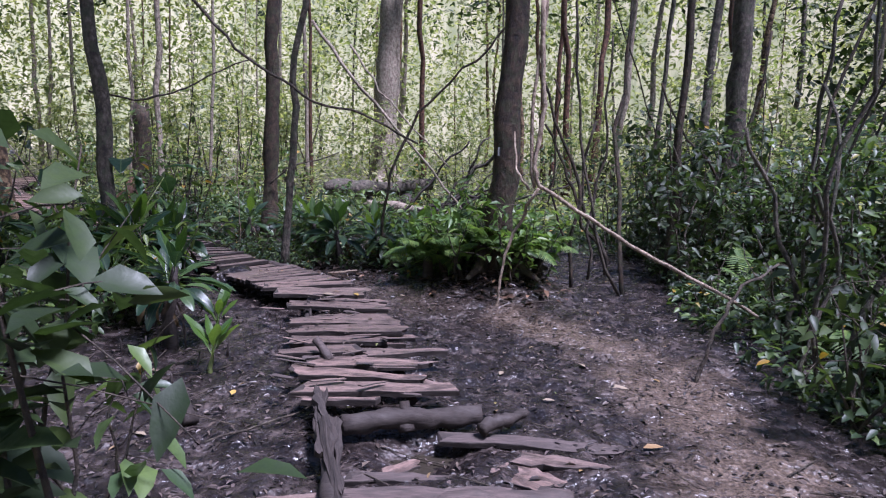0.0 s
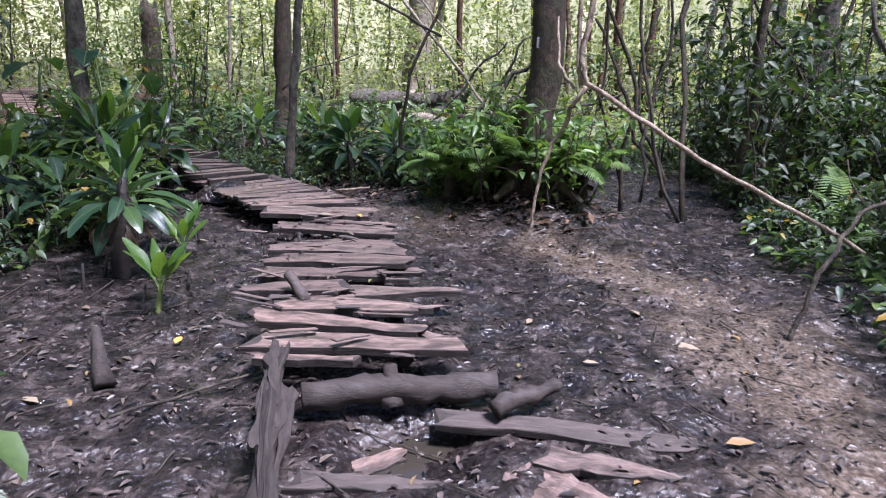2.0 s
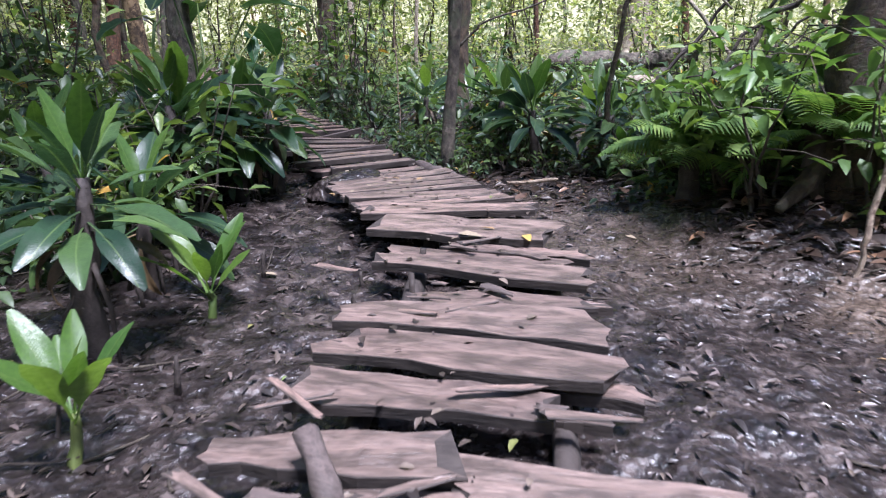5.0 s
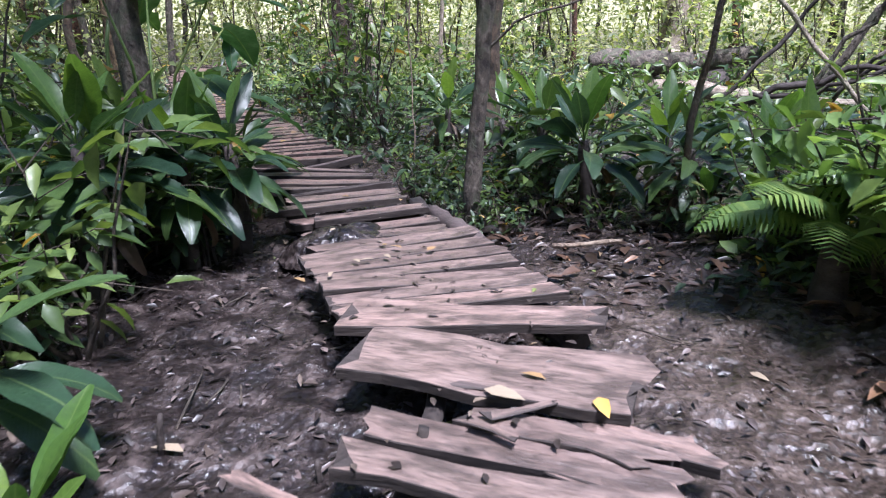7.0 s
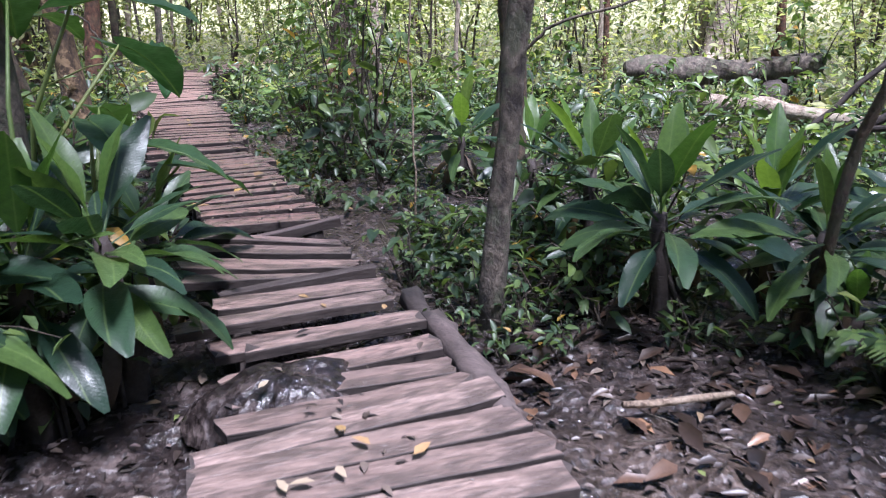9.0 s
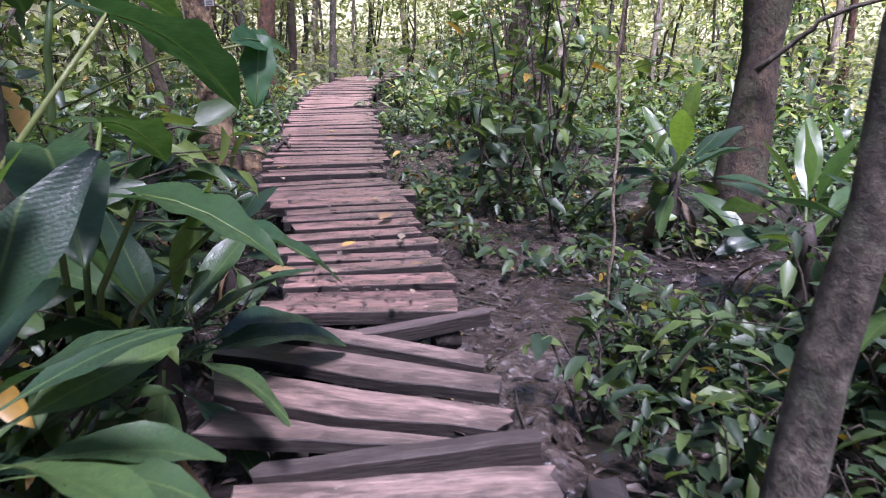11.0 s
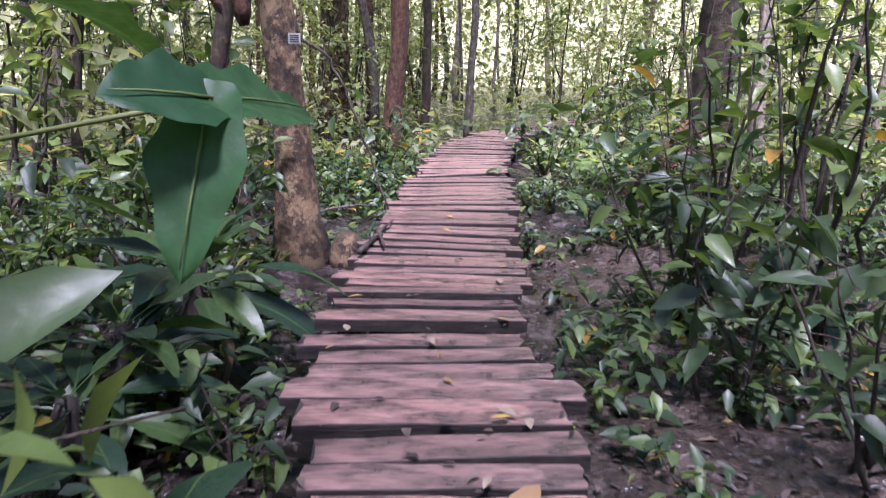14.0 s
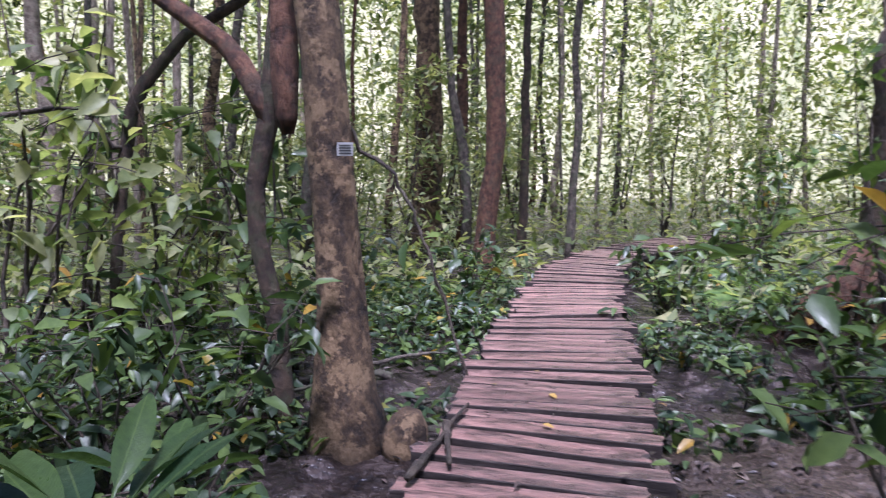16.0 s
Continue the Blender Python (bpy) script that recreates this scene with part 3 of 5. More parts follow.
pole("log", (-2.32, 8.95, 0.08), (-1.63, 8.3, 0.13), 0.055, 0.06, OLD_WOOD, "peeled grey beam lying beside the boardwalk", "beam", 0.01, None, 34, 9)
pole("fallen_log", (-4.2, 18.26, 0.5), (-1.4, 19.3, 0.68), 0.21, 0.19, BARK_GREY, "fallen grey tree trunk lying in undergrowth", "log", 0.08, None, 35, 12, 12)
pole("log", (-3.4, 17.9, 0.12), (-3.2, 19.2, 0.2), 0.15, 0.13, DARK_WOOD, "dark rotten log under a fallen trunk", "log", 0.03, None, 36, 9)
pole("log", (-2.0, 18.2, 0.2), (-1.9, 19.8, 0.3), 0.2, 0.16, DARK_WOOD, "dark rotten log under a fallen trunk", "log", 0.03, None, 37, 9)
pole("log", (-2.6, 16.2, 0.3), (0.2, 15.2, 0.25), 0.12, 0.1, BARK_PALE, "pale bare fallen log in undergrowth", "log", 0.06, None, 38, 9)
pole("log", (0.52, 2.75, 0.05), (1.50, 3.01, 0.06), 0.08, 0.085, OLD_WOOD, "weathered grey log half sunk in mud", "log", 0.015, None, 39, 12)
LOOSE = [(1.32, 3.87, 4, 1.1, 0.12, 0.1, 1), (1.25, 3.4, -38, 0.33, 0.17, 0.15, 0), (1.37, 3.42, -25, 0.3, 0.16, 0.1, 0), (1.48, 3.58, -6, 0.45, 0.12, 0.08, 0),
         (0.1, 2.97, 22, 0.42, 0.1, 0.08, 0), (0.8, 3.07, 8, 0.9, 0.13, 0.12, 1), (1.0, 2.93, 14, 1.0, 0.16, 0.16, 0), (0.48, 3.52, 48, 0.42, 0.13, 0.12, 0), (0.55, 3.3, 12, 0.5, 0.1, 0.08, 1)]
for k, (x, y, yaw, length, near, far, grey) in enumerate(LOOSE):
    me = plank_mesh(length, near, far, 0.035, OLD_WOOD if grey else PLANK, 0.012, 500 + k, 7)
    ob = thing("loose_plank", "broken grey plank sunk in mud" if grey else "broken reddish plank lying on mud", "plank", data=me, group="loose planks on the mud")
    ob.matrix_world = pose(x, y, gz(x, y) + 0.022, random.uniform(-3, 3), random.uniform(-2, 2), yaw)

# ---- trees ----
def trunk_mesh(height, r0, r1, lean=(0, 0), wobble=0.12, flare=0.6, mat=None, seed=0, sides=14, n=22, roots=0):
    pts = wander((0, 0, -0.12), (lean[0], lean[1], height), n, wobble, seed)
    z = np.linspace(0, 1, n)
    rad = r0 + (r1 - r0) * z + r0 * flare * np.exp(-z * height / 0.28)
    rad = rad * (1 + 0.07 * np.random.default_rng(seed).normal(0, 1, n))
    v, f = tube(pts, rad, sides, 0.05, seed)
    pieces = [(v, f)]
    for k in range(roots):
        a = 6.283 * k / roots + seed
        c, s = math.cos(a), math.sin(a)
        line = [(c * r0 * 0.6, s * r0 * 0.6, 0.4), (c * r0 * 1.5, s * r0 * 1.5, 0.16), (c * r0 * 2.6, s * r0 * 2.6, 0.03), (c * r0 * 4, s * r0 * 4, -0.06)]
        pieces.append(tube(line, [r0 * 0.4, r0 * 0.4, r0 * 0.3, r0 * 0.15], 7, 0.08, k))
    return mesh("trunk", *joined(*pieces), mat), pts


def crown_mesh(center, spread, tall, count, length, mat, seed, chip=True):
    r = np.random.default_rng(seed)
    hubs = r.normal(0, 1, (max(6, count // 45), 3)) * (spread * 0.55, spread * 0.55, tall * 0.4)
    pos = hubs[r.integers(0, len(hubs), count)] + r.normal(0, 1, (count, 3)) * (spread * 0.2, spread * 0.2, tall * 0.13)
    return scatter_leaves("crown", pos + center, length, mat, 0.5, 0.55, chip, seed)


def limbs_mesh(pts, seed, mat, count=5, reach=1.2, low=0.55):
    r = np.random.default_rng(seed)
    pieces = []
    for k in range(count):
        p = pts[int(len(pts) * r.uniform(low, 0.97))]
        a = r.uniform(0, 6.283)
        q = p + np.array((math.cos(a), math.sin(a), r.uniform(0.3, 0.9))) * reach * r.uniform(0.6, 1.2)
        pieces.append(tube(wander(p, q, 6, 0.1, seed + k), np.linspace(0.035, 0.012, 6), 5, 0, k))
    return mesh("limb", *joined(*pieces), mat)


def tree(x, y, height, r0, mat, label, seed, lean=(0, 0), flare=0.6, roots=0, crown=420, wobble=0.12, name="tree"):
    root = thing(name, label, "tree", (x, y, gz(x, y)))
    me, pts = trunk_mesh(height, r0, r0 * 0.55, lean, wobble, flare, mat, seed, roots=roots)
    part("trunk", me, root)
    part("limb", limbs_mesh(pts, seed, mat, low=0.8, reach=1.4), root)
    part("crown", crown_mesh(pts[-1] + (0, 0, 0.4), 2.2, 2.4, crown, 0.3, CANOPY_AND_SHADE, seed), root)
    return root


tree(-2.17, 9.19, 7.0, 0.055, BARK_GREY, "slender grey-barked tree beside the boardwalk", 1, (0.5, 0.2), 0.35)
tree(-3.55, 12.4, 8.5, 0.15, BARK_DARK, "straight dark brown tree trunk behind broad-leaved plants", 2, (0.1, 0.2))
signed = tree(0.9, 8.3, 8.5, 0.18, BARK_DARK, "mossy dark tree with a small sign on a fern mound", 3, (-0.15, 0.1), 0.5, 5)
tree(4.65, 12.2, 9.0, 0.2, BARK_GREY, "thick grey tree in dense dark shrubs", 4, (0.1, 0.0), 0.9, 5)
tree(3.2, 9.4, 7.5, 0.06, BARK_DARK, "thin dark sapling trunk in shrubs", 5, (0.05, 0.2), 0.2)
tree(-4.2, 8.15, 8.0, 0.1, BARK_GREY, "grey-green tree trunk among broad leaves", 6, (-0.5, 0.1), 0.4)
tree(-13.4, 15.0, 9.0, 0.17, BARK_RED, "reddish-brown tree beside the far boardwalk", 8, (0.0, 0.2), 0.5)
tree(-17.5, 15.8, 9.0, 0.33, BARK_TAN, "broad flaky tan trunk in the woods", 9, (0.1, 0.0), 0.4)
tree(-15.2, 16.7, 8.0, 0.09, BARK_DARK, "slim dark trunk beside the far boardwalk", 10, (0.1, 0.1), 0.3)
tree(-13.8, 16.7, 8.0, 0.075, BARK_GREY, "slim pale green trunk beside the far boardwalk", 11, (0.0, 0.2), 0.3)
tree(-4.1, 25.6, 9.0, 0.5, BARK_PALE, "thick pale trunk with buttressed base in the distance", 12, (0.2, 0.2), 0.9, 6)

# the big flaky tree beside the boardwalk, its dark neighbour, a crossing limb and a hanging dead log
big = tree(-7.72, 10.9, 8.5, 0.128, BARK_TAN, "large mottled tan tree with flaking bark and a small sign", 7, (-0.55, -0.35), 1.1, 0, wobble=0.04)
twin = thing("twisted_tree", "thin twisted dark tree leaning on its neighbour", "tree", (-8.05, 10.6, 0))
v, f = tube([(-0.05, 0.05, -0.1), (-0.08, 0.06, 0.1), (-0.15, 0.05, 0.58), (-0.23, -0.03, 1.0), (-0.26, -0.03, 1.27), (-0.21, 0.04, 1.66), (-0.23, 0.1, 2.26), (-0.4, 0.1, 3.6), (-0.6, 0.0, 5.5)], [0.085, 0.06, 0.055, 0.05, 0.055, 0.055, 0.05, 0.045, 0.04], 9, 0.1, 4)
part("trunk", mesh("trunk", v, f, BARK_DARK), twin)
part("crown", crown_mesh((-0.5, -0.7, 5.8), 1.6, 1.5, 260, 0.28, CANOPY_AND_SHADE, 31), twin)


def sign(parent, m):
    plate = part("sign_plate", mesh("sign_plate", [(x, y, z) for x in (-0.06, 0.06) for y in (0, 0.008) for z in (-0.05, 0.05)],
                 [(0, 1, 3, 2), (4, 6, 7, 5), (0, 4, 5, 1), (2, 3, 7, 6), (0, 2, 6, 4), (1, 5, 7, 3)], SIGN, False), parent, "small grey printed plate", m)
    for z in (0.028, 0.008, -0.012, -0.032):
        bar = [(x, -0.003, z + h) for x, h in ((-0.045, -0.005), (0.045, -0.005), (0.045, 0.005), (-0.045, 0.005))]
        part("print", mesh("print", bar, [(0, 1, 2, 3)], INK, False), plate)


sign(signed, pose(0.02, -0.2, 1.42, 0, 0, 0))
sign(big, pose(0.13, -0.06, 1.47, 0, 0, 62) @ Matrix.Scale(0.62, 4))

dead = thing("dead_log", "broken reddish dead log hanging beside a tree", "log", (-7.95, 10.72, 0))
v, f = tube([(-0.11, -0.03, 1.54), (-0.11, -0.04, 1.62), (-0.13, -0.04, 1.9), (-0.17, -0.03, 2.3), (-0.25, -0.05, 3.4), (-0.35, -0.1, 4.6)], [0.03, 0.065, 0.07, 0.07, 0.07, 0.06], 9, 0.12, 9)
part("shaft", mesh("shaft", v, f, BARK_RED), dead)
limb = thing("leaning_limb", "curved red-brown limb leaning on a tree", "branch", (-8.05, 10.6, 0))
v, f = tube([(-0.2, 0.03, 1.6), (-0.24, 0.0, 1.74), (-0.34, -0.07, 1.92), (-0.45, -0.14, 2.05), (-0.72, -0.42, 2.31), (-1.1, -0.85, 2.7), (-1.6, -1.4, 3.4)], [0.04, 0.06, 0.06, 0.055, 0.05, 0.045, 0.04], 9, 0.06, 10)
part("shaft", mesh("shaft", v, f, BARK_RED), limb)
crook = thing("crooked_tree", "crooked thin dark tree with a looping vine", "tree", (-10.5, 9.95, 0))
v, f = tube([(0, -0.05, -0.1), (-0.02, -0.04, 0.6), (-0.06, 0.02, 1.27), (-0.07, 0.11, 1.85), (-0.04, 0.21, 2.07), (0.07, 0.52, 2.47), (0.25, 0.93, 2.74), (0.6, 1.6, 3.4)], [0.07, 0.05, 0.055, 0.055, 0.06, 0.045, 0.04, 0.035], 8, 0.1, 12)
part("trunk", mesh("trunk", v, f, BARK_DARK), crook)
v, f = tube([(-0.05, 0.05, 1.58), (0, -0.03, 1.56), (-0.06, -0.12, 1.73), (-0.12, -0.21, 1.88), (-0.26, -0.49, 1.86), (-0.41, -0.81, 1.81), (-0.6, -1.3, 1.9)], [0.022] * 7, 6)
part("vine", mesh("vine", v, f, TWIG), crook)
part("crown", crown_mesh((0.6, 1.6, 4.0), 1.6, 1.5, 240, 0.28, CANOPY_AND_SHADE, 33), crook)

# the tall broken stump
stump = thing("tree_stump", "tall broken rotten stump, dark and red-brown, leafy at its base", "stump", (-8.0, 15.6, gz(-8.0, 15.6)))
pts = wander((0, 0, -0.1), (0.05, 0.0, 2.4), 14, 0.06, 5)
v, f = tube(pts, 0.22 + 0.3 * np.exp(-np.linspace(0, 2.5, 14) / 0.3) - 0.03 * np.linspace(0, 1, 14), 14, 0.12, 5)
v = [np.array(p) + (0, 0, random.uniform(-0.25, 0.2) if i >= 13 * 14 else 0) for i, p in enumerate(v)]
part("trunk", mesh("trunk", v, f, BARK_DARK), stump)
for k, a in enumerate((3.4, 4.3, 5.2)):
    c, s = math.cos(a), math.sin(a)
    v, f = tube([(c * 0.15, s * 0.15, 0.75), (c * 0.35, s * 0.35, 0.4), (c * 0.6, s * 0.6, 0.15), (c * 0.95, s * 0.95, -0.05)], [0.1, 0.14, 0.12, 0.06], 8, 0.12, k)
    part("buttress", mesh("buttress", v, f, BARK_RED), stump)

# far woods: one slim trunk shape a few times over
FAR_TRUNKS = []
for k in range(7):
    mat = (BARK_PALE, BARK_GREY, BARK_TAN, BARK_PALE, BARK_PALE, BARK_GREY, BARK_RED)[k]
    FAR_TRUNKS.append((trunk_mesh(11.0, 0.1, 0.06, (random.uniform(-0.6, 0.6), random.uniform(-0.6, 0.6)), 0.25, 0.3, mat, 60 + k, 8, 12)[0], mat.name.split()[0]))
FAR_CROWNS = [crown_mesh((0, 0, 9.5), 2.0, 3.0, 90, 0.45, CANOPY_AND_SHADE, 70 + k) for k in range(3)]
r = np.random.default_rng(5)
placed, tries = [], 0
while len(placed) < 200 and tries < 6000:
    tries += 1
    a, dist = r.uniform(0, 6.283), 8 + 44 * r.random() ** 1.2
    x, y = -3 + dist * math.cos(a), 7 + dist * math.sin(a)
    ahead = math.degrees(math.atan2(y - 4, x)) % 360
    if not 25 < ahead < 215 and r.random() > 0.15:
        continue
    if min(segment_distance(x, y, p, q) for p, q in zip(LEFT, LEFT[1:])) < 1.6 or math.hypot(x - 1, y - 6) < 7.5 or math.hypot(x + 6, y - 10) < 5.5:
        continue
    if -5.5 < x < 1.5 and 9 < y < 20:
        continue
    if x > -6.5 and y > 8 and math.hypot(x - 1, y) < 19 and r.random() < 0.8:
        continue
    if any(math.hypot(x - p, y - q) < 0.7 for p, q in placed):
        continue
    placed.append((x, y))
    k = int(r.integers(0, 7))
    s = r.uniform(0.45, 1.5) if dist > 14 else r.uniform(0.3, 0.8)
    root = thing("forest_tree", f"slim {FAR_TRUNKS[k][1]}-barked tree standing in undergrowth", "tree", group="trees of the far woods")
    root.matrix_world = pose(x, y, gz(x, y) - 0.05, 0, 0, r.uniform(0, 360)) @ Matrix.Diagonal((s, s, 1, 1))
    part("trunk", FAR_TRUNKS[k][0], root)
    part("crown", FAR_CROWNS[k % 3], root)

# ---- canopy overhead, out of view, added to shade the ground ----
n = 5000
r = np.random.default_rng(11)
pos = np.stack([r.uniform(-22, 26, n), r.uniform(-12, 24, n), r.uniform(7.5, 12.0, n)], -1)
keep = value_noise(pos[:, 0], pos[:, 1], 0.45, 1) + 0.5 * value_noise(pos[:, 0], pos[:, 1], 1.3, 2) > -0.18
thing("forest_canopy", "unseen layer of green leaves high overhead, added for its shade", "foliage", data=scatter_leaves("forest_canopy", pos[keep], 0.36, CANOPY_AND_SHADE, 0.5, 0.4, True, 12), kind="stuff")

# extra leaves out of view, set where they keep sun off the left plants
r = np.random.default_rng(23)
pos = np.stack([r.uniform(-3.6, 0.6, 700), r.uniform(3.2, 7.0, 700), r.uniform(8.0, 11.5, 700)], -1)
thing("forest_canopy", "unseen denser clump of green leaves high overhead, added to shade the left plants", "foliage", data=scatter_leaves("forest_canopy", pos, 0.36, CANOPY_AND_SHADE, 0.5, 0.4, True, 24), kind="stuff")

# small unseen clumps, offset towards the sun to shade single patches of ground
for k, (x0, y0, x1, y1, n, words) in enumerate([(-3.5, 5.5, -0.9, 7.2, 420, "unseen leafy boughs high over the boardwalk, added for shade"), (-3.6, 6.9, -1.7, 8.1, 260, "unseen leafy boughs high beside the boardwalk, added for shade"), (2.7, 7.3, 4.4, 8.6, 90, "unseen leafy boughs high over the fern mound, added for shade")]):
    r = np.random.default_rng(33 + k)
    pos = np.stack([r.uniform(x0, x1, n), r.uniform(y0, y1, n), r.uniform(8.0, 11.0, n)], -1)
    thing("forest_canopy", words, "foliage", data=scatter_leaves("forest_canopy", pos, 0.36, CANOPY_AND_SHADE, 0.5, 0.4, True, 35 + k), kind="stuff")

# leaves above the view, added to take the sun off the western woods
n = 6500
r = np.random.default_rng(31)
pos = np.stack([r.uniform(-32, -7.5, n), r.uniform(3, 30, n), r.uniform(13.5, 17.5, n)], -1)
thing("forest_canopy", "unseen high canopy over the far boardwalk, added to shade the far woods", "foliage", data=scatter_leaves("forest_canopy", pos, 0.7, CANOPY_AND_SHADE, 0.5, 0.4, True, 32), kind="stuff")

# leaf wall, mostly out of view, added on the sunny side to block light
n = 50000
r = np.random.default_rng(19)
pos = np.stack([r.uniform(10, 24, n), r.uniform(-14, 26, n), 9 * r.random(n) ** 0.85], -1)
thing("shady_thicket", "deep green wall of leaves added to block light from the side", "foliage", data=scatter_leaves("shady_thicket", pos, 0.4, CANOPY_AND_SHADE, 0.5, 0.5, True, 20), kind="stuff")

# ring that glows by itself in place of the bright distance
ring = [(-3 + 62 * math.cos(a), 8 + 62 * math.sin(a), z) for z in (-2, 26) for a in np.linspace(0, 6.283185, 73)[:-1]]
thing("backdrop", "glowing backdrop for the hazy pale yellow-green distance of the woods", "backdrop", data=mesh("backdrop", ring, [(k, (k + 1) % 72, 72 + (k + 1) % 72, 72 + k) for k in range(72)], GLOW_HAZE), kind="structure")

# ---- broad-leaved plants ----
def strap_mesh(seed, width=0.2, arch=1.2, n=11, stalk=0.3, mat=None):
    """One leaf of length 1 on a slim stalk, broadest past its middle, bending over; x is outward."""
    r = np.random.default_rng(seed)
    verts, faces = [], []
    x = z = 0.0
    a = 0.0
    twist, sway = r.normal(0, 0.3), r.normal(0, 0.05)
    for i in range(n + 1):
        u = i / n
        b = max(0.0, (u - stalk) / (1 - stalk))
        w = 0.011 if b <= 0 else 0.008 + width / 2 * math.sin(math.pi * min(0.985, b ** 0.85)) ** 0.75
        fold = (0.3 - 0.18 * b) * w
        t = twist * u
        for k, (side, up) in enumerate(((-1, 1), (-0.5, 0.4), (0, 0), (0.5, 0.4), (1, 1))):
            wave = 0.018 * math.sin(u * 13 + k * 2.4 + seed) * math.sin(math.pi * b) * abs(side)
            verts.append((x - math.sin(a) * (fold * up + wave), side * w * math.cos(t) + sway * u * u, z + math.cos(a) * (fold * up + wave) + side * w * math.sin(t)))
        x += math.cos(a) / n
        z += math.sin(a) / n
        a -= arch / n * (0.3 + 1.4 * u)
    for i in range(n):
        for k in range(4):
            p = i * 5 + k
            faces.append((p, p + 1, p + 6, p + 5))
    return mesh("leaf", verts, faces, mat or STRAP)


STRAPS = [[strap_mesh(10 * j + k, (0.2, 0.23, 0.19, 0.215)[k], arch) for k in range(4)] for j, arch in enumerate((0.35, 0.7, 1.0, 1.15))]
NEW_LEAVES = [strap_mesh(50 + k, 0.22, 0.25 + 0.15 * k, mat=STRAP_NEW) for k in range(3)]
DEAD_LEAVES = [strap_mesh(60 + k, 0.12, 1.9 + 0.3 * k, mat=STRAP_DEAD) for k in range(3)]


def strap_plant(x, y, height, leaves, size, seed, label="broad-leaved plant with glossy green leaves on a dark stem", young=False):
    r = np.random.default_rng(seed)
    root = thing("broadleaf_plant", label, "plant", (x, y, gz(x, y)), group="broad-leaved plants along the boardwalk")
    top = np.array((r.normal(0, 0.05), r.normal(0, 0.05), height * 0.85))
    thick = 0.4 if young else 1.0
    v, f = tube(wander((0, 0, -0.05), top, 8, 0.03, seed), np.linspace(0.065, 0.028, 8) * thick, 9, 0.3, seed)
    part("stem", mesh("stem", v, f, DARK_WOOD if not young else STALK), root)
    for k in range(0 if young else 4):
        a = r.uniform(0, 6.283)
        p, q = top * r.uniform(0.35, 0.7), np.array((math.cos(a), math.sin(a), 0)) * r.uniform(0.06, 0.15)
        v, f = tube([p, (p + q) / 2 + q * 0.25, q - (0, 0, 0.06)], [0.012, 0.011, 0.008], 5, 0.15, k)
        part("prop_root", mesh("prop_root", v, f, DARK_WOOD), root)
    leaves = int(leaves * 1.15)
    fresh = 2 + seed % 3 if x > -4.4 else seed % 2
    for k in range(leaves):
        u = k / max(1, leaves - 1)
        new_one = young or k >= leaves - fresh
        rise = -4 + (76 if x > -4.4 else 48) * u ** 1.8 + r.normal(0, 9)
        if new_one:
            me = NEW_LEAVES[int(r.integers(0, 3))]
            rise = max(rise, 55 + r.normal(0, 8))
        else:
            me = STRAPS[min(3, int((1 - u) * 3.99))][int(r.integers(0, 4))]
        s = size * r.uniform(0.75, 1.12) * (1 - 0.3 * abs(u - 0.4))
        at = top * (0.72 + 0.28 * u)
        part("leaf", me, root, m=pose(*at, 0, 0, 137.5 * k + r.normal(0, 18)) @ pose(0, 0, 0, r.normal(0, 14), -rise, 0) @ Matrix.Diagonal((s, s, s, 1)))
    for k in range(0 if young else 4):
        s = size * r.uniform(0.5, 0.85)
        part("leaf", DEAD_LEAVES[k % 3], root, "withered brown leaf", m=pose(*(top * 0.68), 0, 0, r.uniform(0, 360)) @ pose(0, 0, 0, r.normal(0, 20), r.uniform(10, 40), 0) @ Matrix.Diagonal((s, s, s, 1)))
    return root


for k, row in enumerate([
    (-1.47, 9.72, 0.6, 24, 0.62), (-2.0, 10.25, 0.66, 20, 0.6), (-3.73, 11.8, 0.5, 18, 0.66), (-1.12, 10.3, 0.48, 16, 0.56), (-0.75, 9.75, 0.15, 12, 0.42),
    (-3.05, 7.95, 0.75, 30, 0.56), (-3.2, 7.05, 0.92, 24, 0.6), (-3.25, 7.25, 0.8, 24, 0.7), (-2.15, 5.85, 0.5, 16, 0.6), (-1.83, 5.3, 0.85, 24, 0.52), (-0.2, 9.8, 0.5, 18, 0.62), (-0.82, 9.85, 0.55, 20, 0.58), (-1.1, 10.45, 0.62, 18, 0.6), (-0.45, 10.4, 0.6, 18, 0.6), (-2.65, 10.9, 0.55, 16, 0.6), (-3.5, 7.6, 0.5, 18, 0.66),
    (-3.7, 6.5, 0.5, 18, 0.7), (-2.9, 6.1, 0.45, 16, 0.62), (-4.3, 7.4, 0.5, 16, 0.7), (-3.1, 7.6, 0.75, 22, 0.58),
    (-4.75, 8.75, 0.45, 16, 0.62), (-4.35, 8.3, 0.62, 16, 0.7), (-5.5, 9.3, 0.35, 14, 0.5), (-3.64, 8.4, 0.5, 15, 0.58),
]):
    strap_plant(*row, seed=40 + k)
for k, row in enumerate([(-6.1, 9.7, 0.62, 22, 0.6), (-5.75, 9.35, 0.5, 16, 0.5), (-5.0, 8.2, 0.6, 12, 0.72), (-6.9, 9.9, 0.3, 11, 0.5), (-2.9, 12.5, 0.4, 12, 0.6), (-0.2, 11.6, 0.4, 12, 0.6), (-4.9, 12.3, 0.25, 10, 0.4), (-6.6, 13.6, 0.25, 10, 0.42)]):
    strap_plant(*row, seed=140 + k)
strap_plant(-1.66, 5.74, 0.16, 8, 0.42, 90, "young broad-leaved plant with upright bright green leaves", True)
